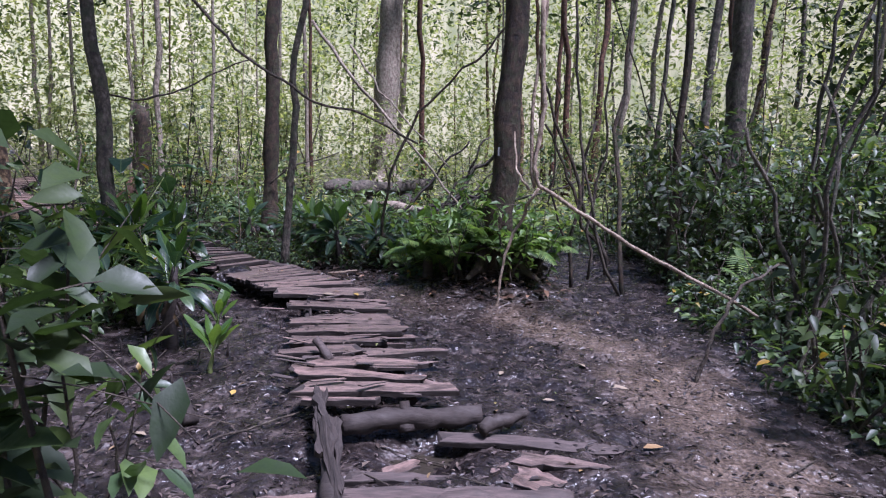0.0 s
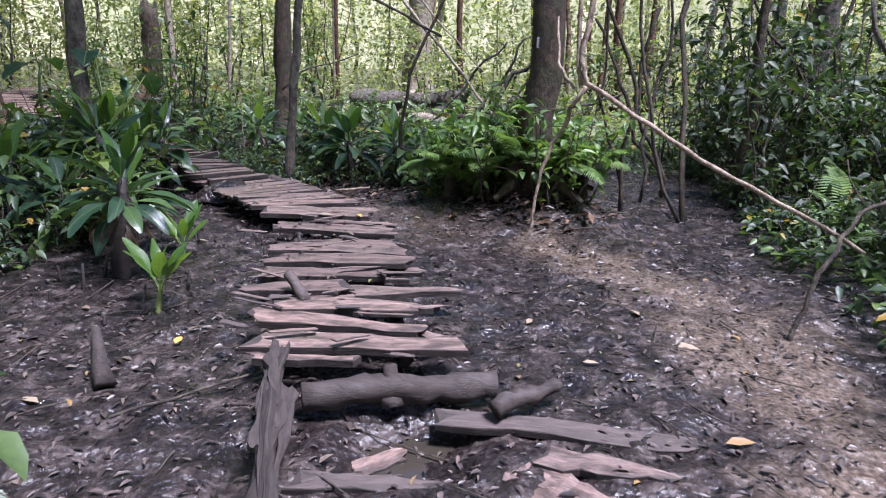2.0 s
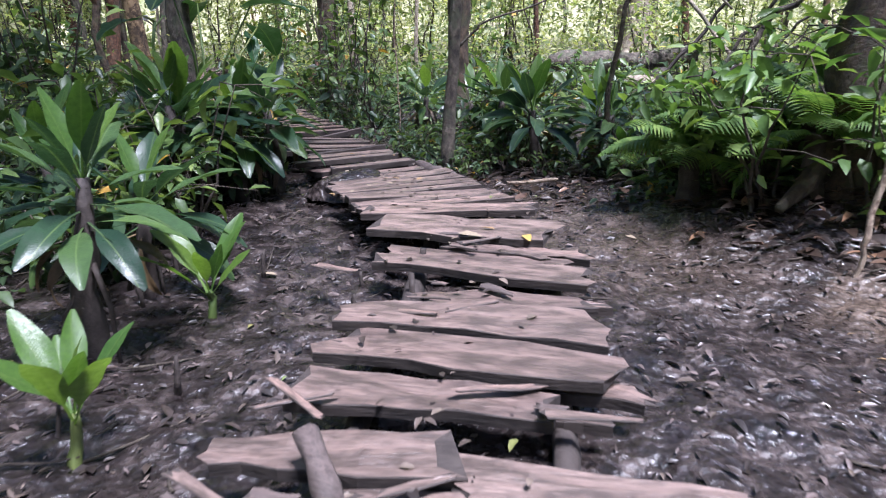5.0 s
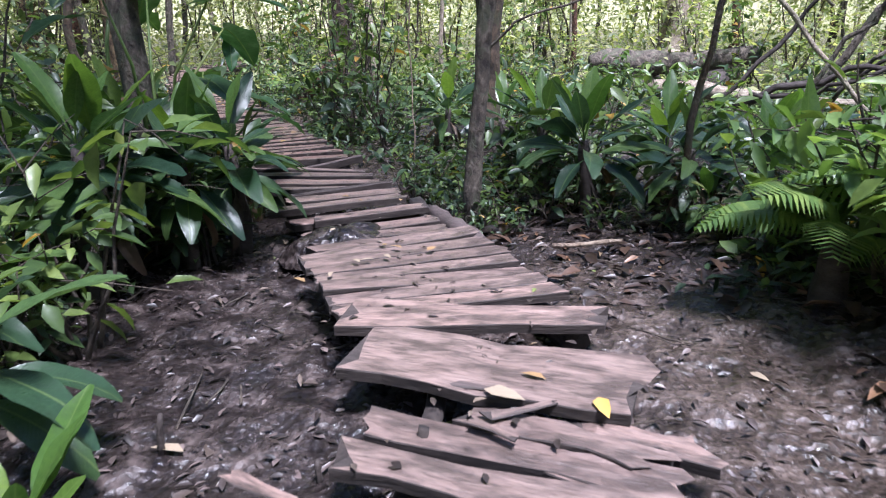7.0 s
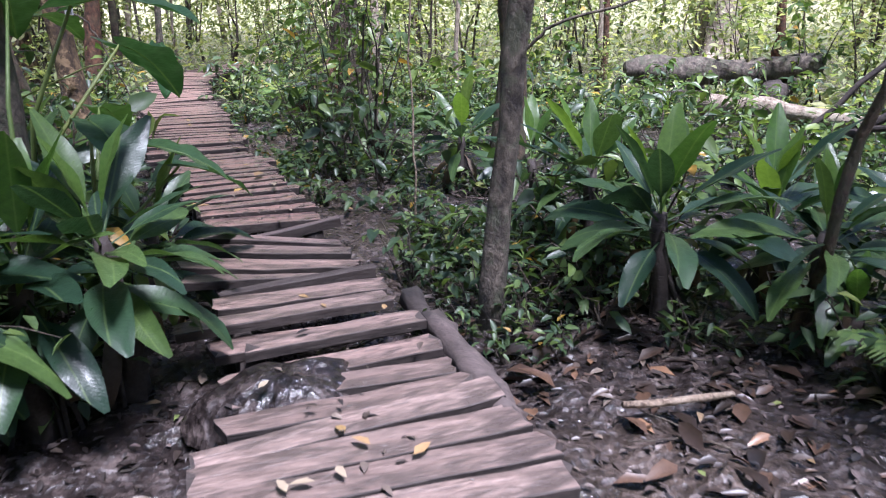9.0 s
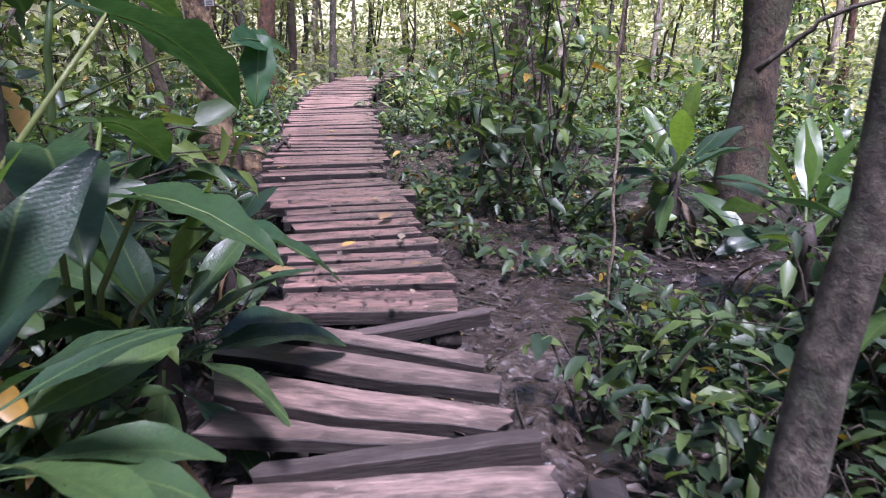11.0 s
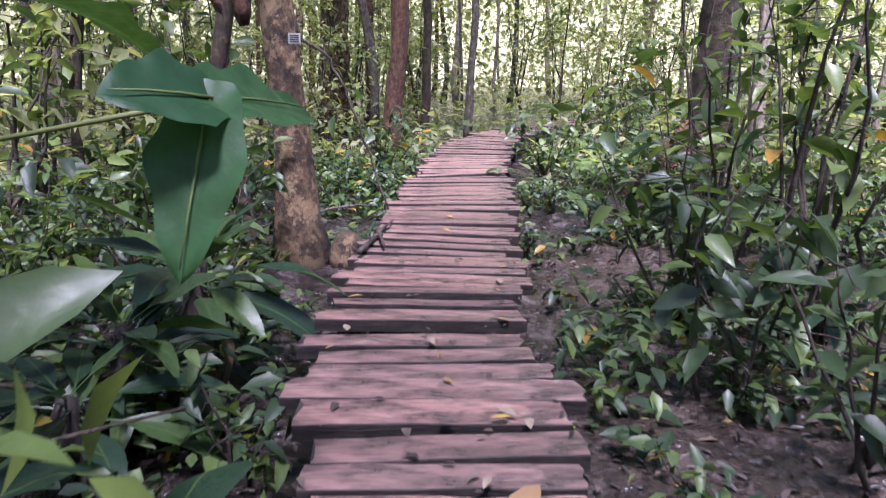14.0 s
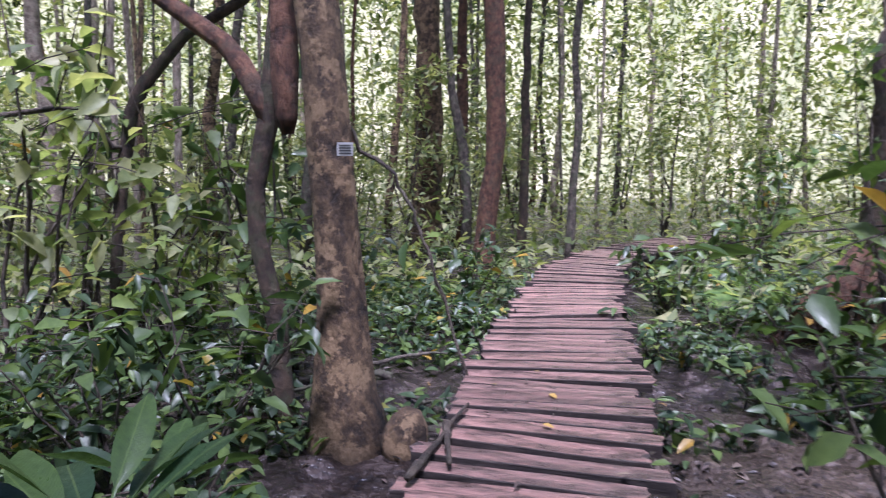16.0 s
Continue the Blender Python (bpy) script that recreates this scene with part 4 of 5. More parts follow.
strap_plant(-1.2, 4.75, 0.2, 8, 0.4, 91, "young broad-leaved plant with upright bright green leaves", True)
strap_plant(-4.45, 9.25, 0.36, 15, 0.38, 92, "small broad-leaved plant with dark leaves beside the boardwalk")

# the large lobed leaf that hangs over the boardwalk
def heart_points(length, width, seed=0, lobes=0.25, droop=0.4, notch=0.25):
    verts, faces = [], []
    n = 20
    for i in range(n + 1):
        u = i / n
        w = width / 2 * (math.sin(math.pi * min(1, u * 0.93 + 0.07)) ** 0.7) * (1.15 - 0.35 * u)
        w *= 1 + lobes * math.sin(u * 15 + seed) * 0.4
        for s in (-1, -0.6, -0.2, 0, 0.2, 0.6, 1):
            back = -notch * length * abs(s) * max(0, 1 - u * 4)
            verts.append((s * w, u * length + back, 0.22 * abs(s) * w - droop * length * u * u + 0.02 * length * math.sin(u * 19 + abs(s) * 4 + seed) * abs(s)))
    for i in range(n):
        for k in range(6):
            p = i * 7 + k
            faces.append((p, p + 1, p + 8, p + 7))
    return verts, faces


def midrib(length):
    v, f = tube([(0, u * length, 0.003 - 0.4 * length * u * u) for u in (0.02, 0.25, 0.5, 0.75, 0.97)], [0.004, 0.0035, 0.003, 0.002, 0.001], 5)
    return mesh("midrib", v, f, STALK)


def heart_leaf(length, width, seed=0, lobes=0.25):
    return mesh("leaf", *heart_points(length, width, seed, lobes), HEART)


climber = thing("climbing_plant", "climbing plant with very large lobed glossy leaves", "plant", (-5.1, 8.75, gz(-5.1, 8.75)))
v, f = tube(wander((0, 0, -0.05), (-0.1, 0.1, 1.35), 8, 0.08, 3), np.linspace(0.025, 0.015, 8), 7, 0.1, 3)
part("stem", mesh("stem", v, f, STALK), climber)
for k, (sx, sy, sz, ex, ey, ez, heading, dip, ln, wd) in enumerate([
    (-0.1, 0.1, 1.35, 0.1, -0.35, 1.35, 180, -30, 0.4, 0.24), (-0.1, 0.1, 1.3, -0.3, 0.5, 1.4, 20, -30, 0.36, 0.24),
]):
    v, f = tube([(sx, sy, sz), ((sx + ex) / 2, (sy + ey) / 2, (sz + ez) / 2 + 0.05), (ex, ey, ez)], [0.009, 0.008, 0.006], 6)
    stalk = part("stalk", mesh("stalk", v, f, STALK), climber)
    part("leaf", heart_leaf(ln, wd, k), stalk, m=pose(ex, ey, ez, dip + 28, 0, heading))
hub = Vector((0.63, 0.65, 1.18 - gz(-5.1, 8.75)))
v, f = tube([(-0.06, 0.05, 0.9), (0.3, 0.36, 1.11), hub], [0.006, 0.005, 0.005], 6)
stalk = part("stalk", mesh("stalk", v, f, STALK), climber)
pieces, ribs = [], []
for k, (tip, width) in enumerate([((-0.16, 0.26, 0.0), 0.15), ((0.11, -0.1, -0.23), 0.14), ((0.09, -0.15, 0.03), 0.14)]):
    tip = Vector(tip)
    along_y = tip.normalized()
    up = Vector((0.75, -0.35, 0.55))
    up = (up - along_y * up.dot(along_y)).normalized()
    side = along_y.cross(up)
    m = Matrix((side, along_y, up)).transposed()
    start = hub - tip * 0.12
    v, f = heart_points(tip.length * 1.15, width, k, 0.2, 0.16, 0.0)
    pieces.append(([start + m @ Vector(q) for q in v], f))
    ribs.append(tube([start + m @ Vector((0, u * tip.length * 1.15, 0.004 - 0.12 * tip.length * 1.15 * u * u)) for u in (0.1, 0.4, 0.7, 0.95)], [0.003, 0.0025, 0.002, 0.001], 5))
leaf = part("leaf", mesh("leaf", *joined(*pieces), BIG_LEAF), stalk)
part("midrib", mesh("midrib", *joined(*ribs), STALK), climber)
arrow = thing("arrowleaf_plant", "tall plant with large dark arrow-shaped leaves on thin stalks", "plant", (-3.75, 8.0, gz(-3.75, 8.0)))
for k, (ex, ey, ez, heading, dip) in enumerate([(0.45, 0.1, 1.4, -70, -5), (0.1, -0.35, 1.5, -150, -15), (-0.3, 0.3, 1.45, 60, -20), (0.2, 0.45, 1.25, 20, -30)]):
    v, f = tube([(0, 0, -0.03), (ex * 0.4, ey * 0.4, ez * 0.7), (ex, ey, ez)], [0.014, 0.01, 0.006], 6)
    stalk = part("stalk", mesh("stalk", v, f, STALK), arrow)
    part("leaf", heart_leaf(0.46, 0.26, k, 0.1), stalk, m=pose(ex, ey, ez, dip + 20, 0, heading))
    part("midrib", midrib(0.46), stalk, "pale green leaf rib", m=pose(ex, ey, ez, dip + 20, 0, heading))

# ---- ferns ----
def frond_mesh(length, seed, pairs=20):
    r = np.random.default_rng(seed)
    verts, faces = [], []
    spine, a = [np.zeros(3)], r.uniform(0.75, 1.1)
    n = 24
    for i in range(n):
        spine.append(spine[-1] + np.array((math.cos(a), 0, math.sin(a))) * length / n)
        a -= 1.5 / n
    spine = np.array(spine)
    tv, tf = tube(spine[::3], np.linspace(0.006, 0.002, len(spine[::3])), 5)
    pieces = [(tv, tf)]
    for i in range(pairs):
        u = 0.22 + 0.77 * i / pairs
        p = np.array([np.interp(u * n, np.arange(n + 1), spine[:, c]) for c in range(3)])
        w = length * 0.3 * math.sin(math.pi * (0.12 + 0.86 * (u - 0.2) / 0.8)) ** 0.8
        half = length * 0.021
        for side in (-1, 1):
            tip = p + np.array((w * 0.35, side * w, -w * 0.3))
            mid = p + np.array((w * 0.14, side * w * 0.5, 0.01))
            verts = [p + (-half, 0, 0), mid + (-half * 1.1, 0, 0), tip, mid + (half * 1.1, 0, 0), p + (half, 0, 0)]
            pieces.append((verts, [(0, 1, 3, 4), (1, 2, 3)]))
    return mesh("frond", *joined(*pieces), FERN)


FRONDS = [frond_mesh(1.0, k) for k in range(5)]


def fern(x, y, size, count, seed, lift=0.0, label="bright green fern with feathered arching fronds"):
    r = np.random.default_rng(seed)
    root = thing("fern", label, "fern", (x, y, gz(x, y)), group="ferns")
    if lift:
        v, f = tube(wander((0, 0, -0.05), (0, 0, lift + 0.02), 5, 0.03, seed), [0.09, 0.08, 0.07, 0.06, 0.05], 8, 0.3, seed)
        part("root_stock", mesh("root_stock", v, f, DARK_WOOD), root)
    for k in range(count):
        s = size * r.uniform(0.7, 1.15)
        part("frond", FRONDS[int(r.integers(0, 5))], root, m=pose(0, 0, lift, 0, 0, 360 * k / count + r.normal(0, 14)) @ pose(0, 0, 0, r.normal(0, 10), r.normal(0, 16), 0) @ Matrix.Diagonal((s, s, s, 1)))


for k, row in enumerate([(0.72, 8.02, 0.55, 10), (1.15, 8.05, 0.5, 8), (0.4, 8.3, 0.75, 9), (0.75, 8.6, 0.8, 9), (0.02, 8.35, 0.62, 9), (1.4, 8.4, 0.55, 8), (0.3, 9.2, 0.8, 9),
                         (3.9, 6.6, 0.7, 9), (4.3, 5.4, 0.7, 9), (3.9, 8.2, 0.7, 9), (5.0, 6.8, 0.8, 9), (0.7, 9.8, 0.9, 10), (-0.4, 9.3, 0.5, 8), (4.6, 9.5, 0.8, 9), (4.1, 4.2, 0.6, 8), (-9.0, 15.2, 0.6, 9), (-10.0, 16.2, 0.6, 9)]):
    fern(*row, seed=200 + k, lift=0.3 if k < 7 else 0.0)

# ---- shrubs and undergrowth ----
def shrub_parts(height, spread, stems, leaves, length, mat, seed, aspect=0.45, chip=False, low=0.25):
    r = np.random.default_rng(seed)
    pieces, pos = [], []
    for k in range(stems):
        a = r.uniform(0, 6.283)
        top = np.array((math.cos(a) * spread * r.uniform(0.3, 1), math.sin(a) * spread * r.uniform(0.3, 1), height * r.uniform(0.6, 1)))
        base = np.array((r.normal(0, 0.04), r.normal(0, 0.04), -0.03))
        line = wander(base, top, 7, 0.06 * height, seed * 31 + k)
        pieces.append([])
        pieces[-1].append(tube(line, np.linspace(0.006 + height * 0.006, 0.003, 7), 5, 0, k))
        for i in range(3):
            p = line[int(r.integers(3, 7))]
            q = p + r.normal(0, 0.22, 3) * height * (1, 1, 0.5)
            pieces[-1].append(tube([p, (p + q) / 2 + (0, 0, 0.02), q], [0.004, 0.003, 0.002], 4))
            pos.append(p + (q - p) * r.uniform(0, 1, (max(1, leaves // stems // 4), 1)) + r.normal(0, 0.025 + 0.02 * height, (max(1, leaves // stems // 4), 3)))
        t = r.uniform(low, 1, max(1, leaves // stems // 4)) * 6
        pos.append(np.stack([np.interp(t, np.arange(7), line[:, c]) for c in range(3)], -1) + r.normal(0, 0.02, (len(t), 3)))
    pos = np.concatenate(pos)
    pos[:, 2] = np.maximum(pos[:, 2], 0.03)
    return [mesh("stem", *joined(*q), TWIG) for q in (pieces if height > 0.9 else [sum(pieces, [])])], scatter_leaves("foliage", pos, length, mat, aspect, 0.5, chip, seed)


def shrub(parts, x, y, s, turn, label, group="", name="shrub", lift=0.0):
    root = thing(name, label, "shrub", group=group)
    root.matrix_world = pose(x, y, gz(x, y) + lift, 0, 0, turn) @ Matrix.Diagonal((s, s, s, 1))
    for me in parts[0]:
        part("stem", me, root)
    part("foliage", parts[1], root)


LOW = [shrub_parts(0.35, 0.28, 6, 70, 0.11, SHRUB, 300 + k, 0.42) for k in range(5)]
MID = [shrub_parts(0.8, 0.45, 6, 110, 0.15, SHRUB if k % 2 else OLIVE, 320 + k, 0.42) for k in range(5)]
TALL = [shrub_parts(1.9, 0.6, 5, 170, 0.16, (SHRUB, OLIVE, FAR_LEAF)[k % 3], 340 + k, 0.45) for k in range(6)]
# thicket shrubs take the darkest leaf, so their shade is partly colour
THICKET = [shrub_parts(2.0, 0.6, 5, 200, 0.15, CANOPY_AND_SHADE if k % 2 else SHRUB, 380 + k, 0.45) for k in range(4)]
SHADE_MID = [shrub_parts(0.9, 0.5, 6, 130, 0.14, CANOPY_AND_SHADE, 390 + k, 0.42) for k in range(3)]
SAPLING = [shrub_parts(4.2, 0.8, 3, 520, 0.19, FAR_LEAF, 360 + k, 0.45, True, 0.1) for k in range(6)]

CLEAR = [((1.0, -3), (1.1, 6.0), 1.95), ((-1.0, 7.1), (0.3, 6.2), 1.15), ((1.9, 6.5), (2.3, 10.8), 0.85), ((-1.6, 8.6), (-0.9, 9.0), 0.55), ((-0.5, 3.5), (-0.9, 5.6), 0.85),
         ((-2.0, 5.6), (-2.5, 7.4), 0.5), ((-1.5, 3.2), (-1.75, 4.8), 0.75), ((-3.2, 9.7), (-3.5, 9.9), 0.25), ((-6.2, 12.4), (-5.4, 13.2), 0.5), ((-0.9, 10.6), (-0.4, 10.8), 0.5), ((-7.2, 10.9), (-6.9, 10.6), 0.3),
         ((-1.9, 9.35), (-0.8, 9.5), 0.4), ((-4.2, 10.95), (-4.6, 11.2), 0.2)]
WALKED = [eye[:2] for t, eye, target, roll in PATH]


def open_ground(x, y, margin=0.0):
    for a, b, w in CLEAR:
        if segment_distance(x, y, a, b) < w + margin:
            return True
    if min(segment_distance(x, y, a, b) for a, b in zip(WALKED, WALKED[1:])) < 0.6 + margin:
        return True
    mid = [((a[0] + b[0]) / 2, (a[1] + b[1]) / 2) for a, b in zip(LEFT, RIGHT)]
    return min(segment_distance(x, y, a, b) for a, b in zip(mid, mid[1:])) < 0.5 + margin


def sow(kinds, count, box, smin, smax, margin, label, group, seed, name="shrub", apart=0.2):
    r = np.random.default_rng(seed)
    got, tries = [], 0
    while len(got) < count and tries < count * 12:
        tries += 1
        x, y = r.uniform(box[0], box[2]), r.uniform(box[1], box[3])
        if kinds is not LOW and kinds is not MID and -4.6 < x < 0.6 and 10.5 < y < 19:
            continue
        if open_ground(x, y, margin) or any(math.hypot(x - a, y - b) < apart for a, b in got):
            continue
        got.append((x, y))
        shrub(kinds[int(r.integers(0, len(kinds)))], x, y, r.uniform(smin, smax), r.uniform(0, 360), label, group, name)


sow(LOW, 140, (-12, 8.6, 1.5, 17), 0.6, 1.2, 0.0, "low undergrowth plant with small glossy leaves", "low undergrowth", 1, "undergrowth_plant", 0.22)
sow(LOW, 75, (-7, 3.5, -1.5, 11), 0.6, 1.3, 0.0, "low undergrowth plant with small glossy leaves", "low undergrowth", 2, "undergrowth_plant", 0.22)
sow(LOW, 80, (3.2, 2.5, 8, 13), 0.7, 1.4, 0.05, "low undergrowth plant with small glossy leaves", "low undergrowth", 3, "undergrowth_plant", 0.22)
sow(MID, 60, (-12, 10, 1.0, 18), 0.6, 1.1, 0.35, "leafy knee-high shrub in the undergrowth", "shrubs", 4, apart=0.5)
sow(MID, 50, (-9, 3, -2.2, 10), 0.7, 1.3, 0.45, "leafy knee-high shrub in the undergrowth", "shrubs", 5, apart=0.45)
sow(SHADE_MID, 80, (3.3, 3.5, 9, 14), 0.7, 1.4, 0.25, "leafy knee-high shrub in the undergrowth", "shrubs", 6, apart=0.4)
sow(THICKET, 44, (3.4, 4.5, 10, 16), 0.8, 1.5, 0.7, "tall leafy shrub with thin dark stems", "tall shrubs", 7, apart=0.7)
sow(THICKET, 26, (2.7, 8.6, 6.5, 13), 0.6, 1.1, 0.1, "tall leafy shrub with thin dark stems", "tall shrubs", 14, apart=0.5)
sow(SHADE_MID, 26, (2.3, 8.6, 5.5, 12), 0.6, 1.1, 0.0, "leafy shrub in the thicket, shade in its dark leaf colour", "shrubs", 15, apart=0.35)
sow(TALL, 30, (-12, 3, -4.2, 11), 0.7, 1.3, 1.0, "tall leafy shrub with thin dark stems", "tall shrubs", 8, apart=0.8)
sow(TALL, 16, (-14, 13, 2.0, 20), 0.6, 1.2, 0.9, "tall leafy shrub with thin dark stems", "tall shrubs", 9, apart=0.9)
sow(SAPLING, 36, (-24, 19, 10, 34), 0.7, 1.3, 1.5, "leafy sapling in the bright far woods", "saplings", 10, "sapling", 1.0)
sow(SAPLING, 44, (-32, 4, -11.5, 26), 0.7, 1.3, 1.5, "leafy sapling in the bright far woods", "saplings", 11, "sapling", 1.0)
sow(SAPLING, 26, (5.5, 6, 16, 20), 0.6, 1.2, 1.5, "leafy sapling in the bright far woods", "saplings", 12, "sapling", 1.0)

# undergrowth that nobody could count, out to the far woods
r = np.random.default_rng(13)
n = 75000
ang, dist = r.uniform(0, 6.283, n), 9 + 36 * r.random(n) ** 1.3
x, y = -3 + dist * np.cos(ang), 8 + dist * np.sin(ang)
tall = 0.25 + 2.2 * np.clip((dist - 10) / 22, 0, 1)
z = ground_height(x, y) + tall * r.random(n) ** 1.7 * (0.6 + 1.2 * (value_noise(x, y, 0.3, 1) + 0.5))
mid = [((a[0] + b[0]) / 2, (a[1] + b[1]) / 2) for a, b in zip(LEFT, RIGHT)]
off = np.min([segment_distance(x, y, a, b) for a, b in zip(mid, mid[1:])], 0)
ok = (off > 0.75) & (np.hypot(x - 1, y - 2) > 7.5) & ((y > 3) | (x < -6))
thing("far_undergrowth", "leafy undergrowth spreading through the woods, haze in its pale green", "foliage",
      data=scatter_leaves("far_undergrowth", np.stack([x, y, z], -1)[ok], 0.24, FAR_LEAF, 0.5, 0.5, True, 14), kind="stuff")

# the wall of leaves that closes the woods
r = np.random.default_rng(15)
n = 210000
ang, dist = np.radians(r.uniform(-20, 250, n)), r.uniform(24, 50, n)
x, y = -3 + dist * np.cos(ang), 8 + dist * np.sin(ang)
z = 0.3 + 15 * r.random(n) ** 0.9
ok = (value_noise(x, y, 0.22, 2) + 0.7 * value_noise(x + z, z, 0.5, 1) > -0.2) | (x < -14)
thing("far_foliage", "leaves of the distant woods, sunlight and haze in their yellow-green", "foliage",
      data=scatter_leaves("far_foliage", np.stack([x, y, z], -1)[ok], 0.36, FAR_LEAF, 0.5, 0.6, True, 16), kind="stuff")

# leaves of low plants between those that stand alone
r = np.random.default_rng(17)
n = 95000
x, y = r.uniform(-12, 8, n), r.uniform(2.5, 18, n)
shut = np.zeros(n, bool)
for a, b, w in CLEAR:
    shut |= segment_distance(x, y, a, b) < w + 0.1
for a, b in zip(WALKED, WALKED[1:]):
    shut |= segment_distance(x, y, a, b) < 0.8
for a, b in zip(mid, mid[1:]):
    shut |= segment_distance(x, y, a, b) < 0.55
cover = value_noise(x, y, 0.8, 0) + 0.5 * value_noise(x, y, 2.2, 1)
ok = ~shut & (cover > -0.12)
z = ground_height(x, y) + 0.03 + (0.1 + 0.35 * np.clip(cover + 0.1, 0, 1)) * r.random(n)
thing("ground_cover", "low leafy ground cover on the forest floor", "foliage",
      data=scatter_leaves("ground_cover", np.stack([x, y, z], -1)[ok], 0.11, SHRUB, 0.45, 0.4, False, 18), kind="stuff")

# shrubs close to the walk
arrow2 = thing("arrowleaf_plant", "plant with large glossy leaves leaning over the boardwalk", "plant", (-3.68, 8.3, gz(-3.68, 8.3)))
for k, (ex, ey, ez, heading, dip) in enumerate([(0.2, 0.14, 0.86, -55, -22), (0.1, -0.02, 0.98, -100, -28), (0.2, 0.32, 0.74, -25, -28), (-0.15, 0.2, 1.0, 40, -25)]):
    v, f = tube([(0, 0, -0.03), (ex * 0.4, ey * 0.4, ez * 0.7), (ex, ey, ez)], [0.014, 0.01, 0.006], 6)
    stalk = part("stalk", mesh("stalk", v, f, STALK), arrow2)
    part("leaf", heart_leaf(0.36, 0.2, k, 0.1), stalk, m=pose(ex, ey, ez, dip + 20, 0, heading))
    part("midrib", midrib(0.36), stalk, "pale green leaf rib", m=pose(ex, ey, ez, dip + 20, 0, heading))
# the dark leaf colour carries the shade this near shrub stands in
shrub(shrub_parts(1.9, 0.45, 4, 70, 0.22, CANOPY_AND_SHADE, 407, 0.5), -0.2, 1.5, 1.0, 70, "shrub with large leaves close beside the path, shade in its dark colour")
shrub(shrub_parts(1.0, 0.5, 5, 70, 0.17, SHRUB, 408, 0.42), -4.85, 11.5, 1.0, 20, "dark leafy shrub over wet brown soil")
shrub(shrub_parts(1.1, 0.55, 5, 80, 0.17, SHRUB, 409, 0.42), -5.5, 11.95, 1.0, 140, "dark leafy shrub over wet brown soil")
shrub(shrub_parts(0.8, 0.5, 5, 60, 0.15, SHRUB, 410, 0.42), -4.2, 11.3, 1.0, 220, "dark leafy shrub over wet brown soil")
# second near shrub, shade again put into its leaf colour
NEAR_A = shrub_parts(1.75, 0.5, 3, 60, 0.26, CANOPY_AND_SHADE, 401, 0.5)
shrub(NEAR_A, -0.85, 2.0, 1.0, 40, "shrub with large leaves close beside the path, shade in its dark colour")
shrub(shrub_parts(1.0, 0.4, 3, 40, 0.2, SHRUB, 402, 0.45), -0.65, 2.5, 1.0, 0, "small shrub with broad pale green leaves")
shrub(shrub_parts(1.5, 0.7, 6, 90, 0.17, OLIVE, 403, 0.45), -5.75, 12.55, 1.0, 30, "leafy shrub with thin dark stems over brown soil")
shrub(shrub_parts(1.9, 0.7, 6, 110, 0.18, OLIVE, 404, 0.45), -4.9, 12.2, 1.0, 80, "leafy shrub with thin dark stems over brown soil")
shrub(shrub_parts(2.3, 0.7, 6, 160, 0.16, OLIVE, 405, 0.45), -7.4, 14.9, 1.0, 10, "leafy sapling growing round a rotten stump")
shrub(shrub_parts(2.3, 0.6, 4, 90, 0.13, SHRUB, 411, 0.45), -5.0, 12.3, 1.0, 60, "tall dark shrub with large leaves leaning towards the boardwalk")
shrub(shrub_parts(2.6, 0.7, 4, 110, 0.14, OLIVE, 412, 0.45), -6.2, 13.1, 1.0, 200, "tall dark shrub with large leaves leaning towards the boardwalk")
# shrubs added to make the shaded ground under the left plants darker
for k, (x, y) in enumerate([(-2.75, 6.35), (-2.95, 6.75), (-3.3, 7.0), (-3.2, 7.7), (-3.45, 8.1), (-2.5, 6.0), (-3.1, 6.3)]):
    shrub(MID[k % 5], x, y, 0.75, 70 * k, "leafy shrub added to darken the foot of broad-leaved plants", "shrubs")
shrub(shrub_parts(1.2, 0.5, 5, 100, 0.15, OLIVE, 406, 0.45), -2.6, 6.6, 1.0, 10, "olive shrub among broad-leaved plants", lift=0.0)

for k, (x, y, s) in enumerate([(-2.3, 9.4, 0.8), (-2.02, 9.45, 0.9), (-2.45, 9.7, 1.0), (-1.75, 9.5, 0.9), (-2.75, 9.95, 0.9), (-1.95, 9.8, 1.2), (-1.3, 9.45, 0.8), (-0.95, 9.6, 1.0), (-2.6, 9.45, 0.6), (-1.55, 10.05, 1.2), (-0.6, 9.5, 0.9), (-3.05, 10.0, 0.8), (-2.35, 10.2, 1.1), (-1.98, 8.98, 0.5), (-2.22, 9.05, 0.55), (-1.8, 9.12, 0.6), (-2.02, 9.2, 0.7)]):
    shrub(LOW[k % 5], x, y, s, 77 * k, "low glossy plant round the slender tree", "low undergrowth", "undergrowth_plant")

MOUND = [shrub_parts(0.85, 0.5, 6, 150, 0.13, FERN, 420 + k, 0.4) for k in range(2)]
for k, (x, y, s) in enumerate([(0.5, 7.95, 0.9), (1.05, 7.85, 0.85), (0.2, 8.4, 1.0), (1.4, 8.2, 0.9), (0.75, 8.7, 1.1), (0.35, 9.0, 1.1), (-0.1, 9.1, 0.8), (1.1, 8.9, 1.0)]):
    shrub(MOUND[k % 2], x, y, 1.3 * s, 50 * k, "light green leafy shrub on the fern mound", "mound shrubs")

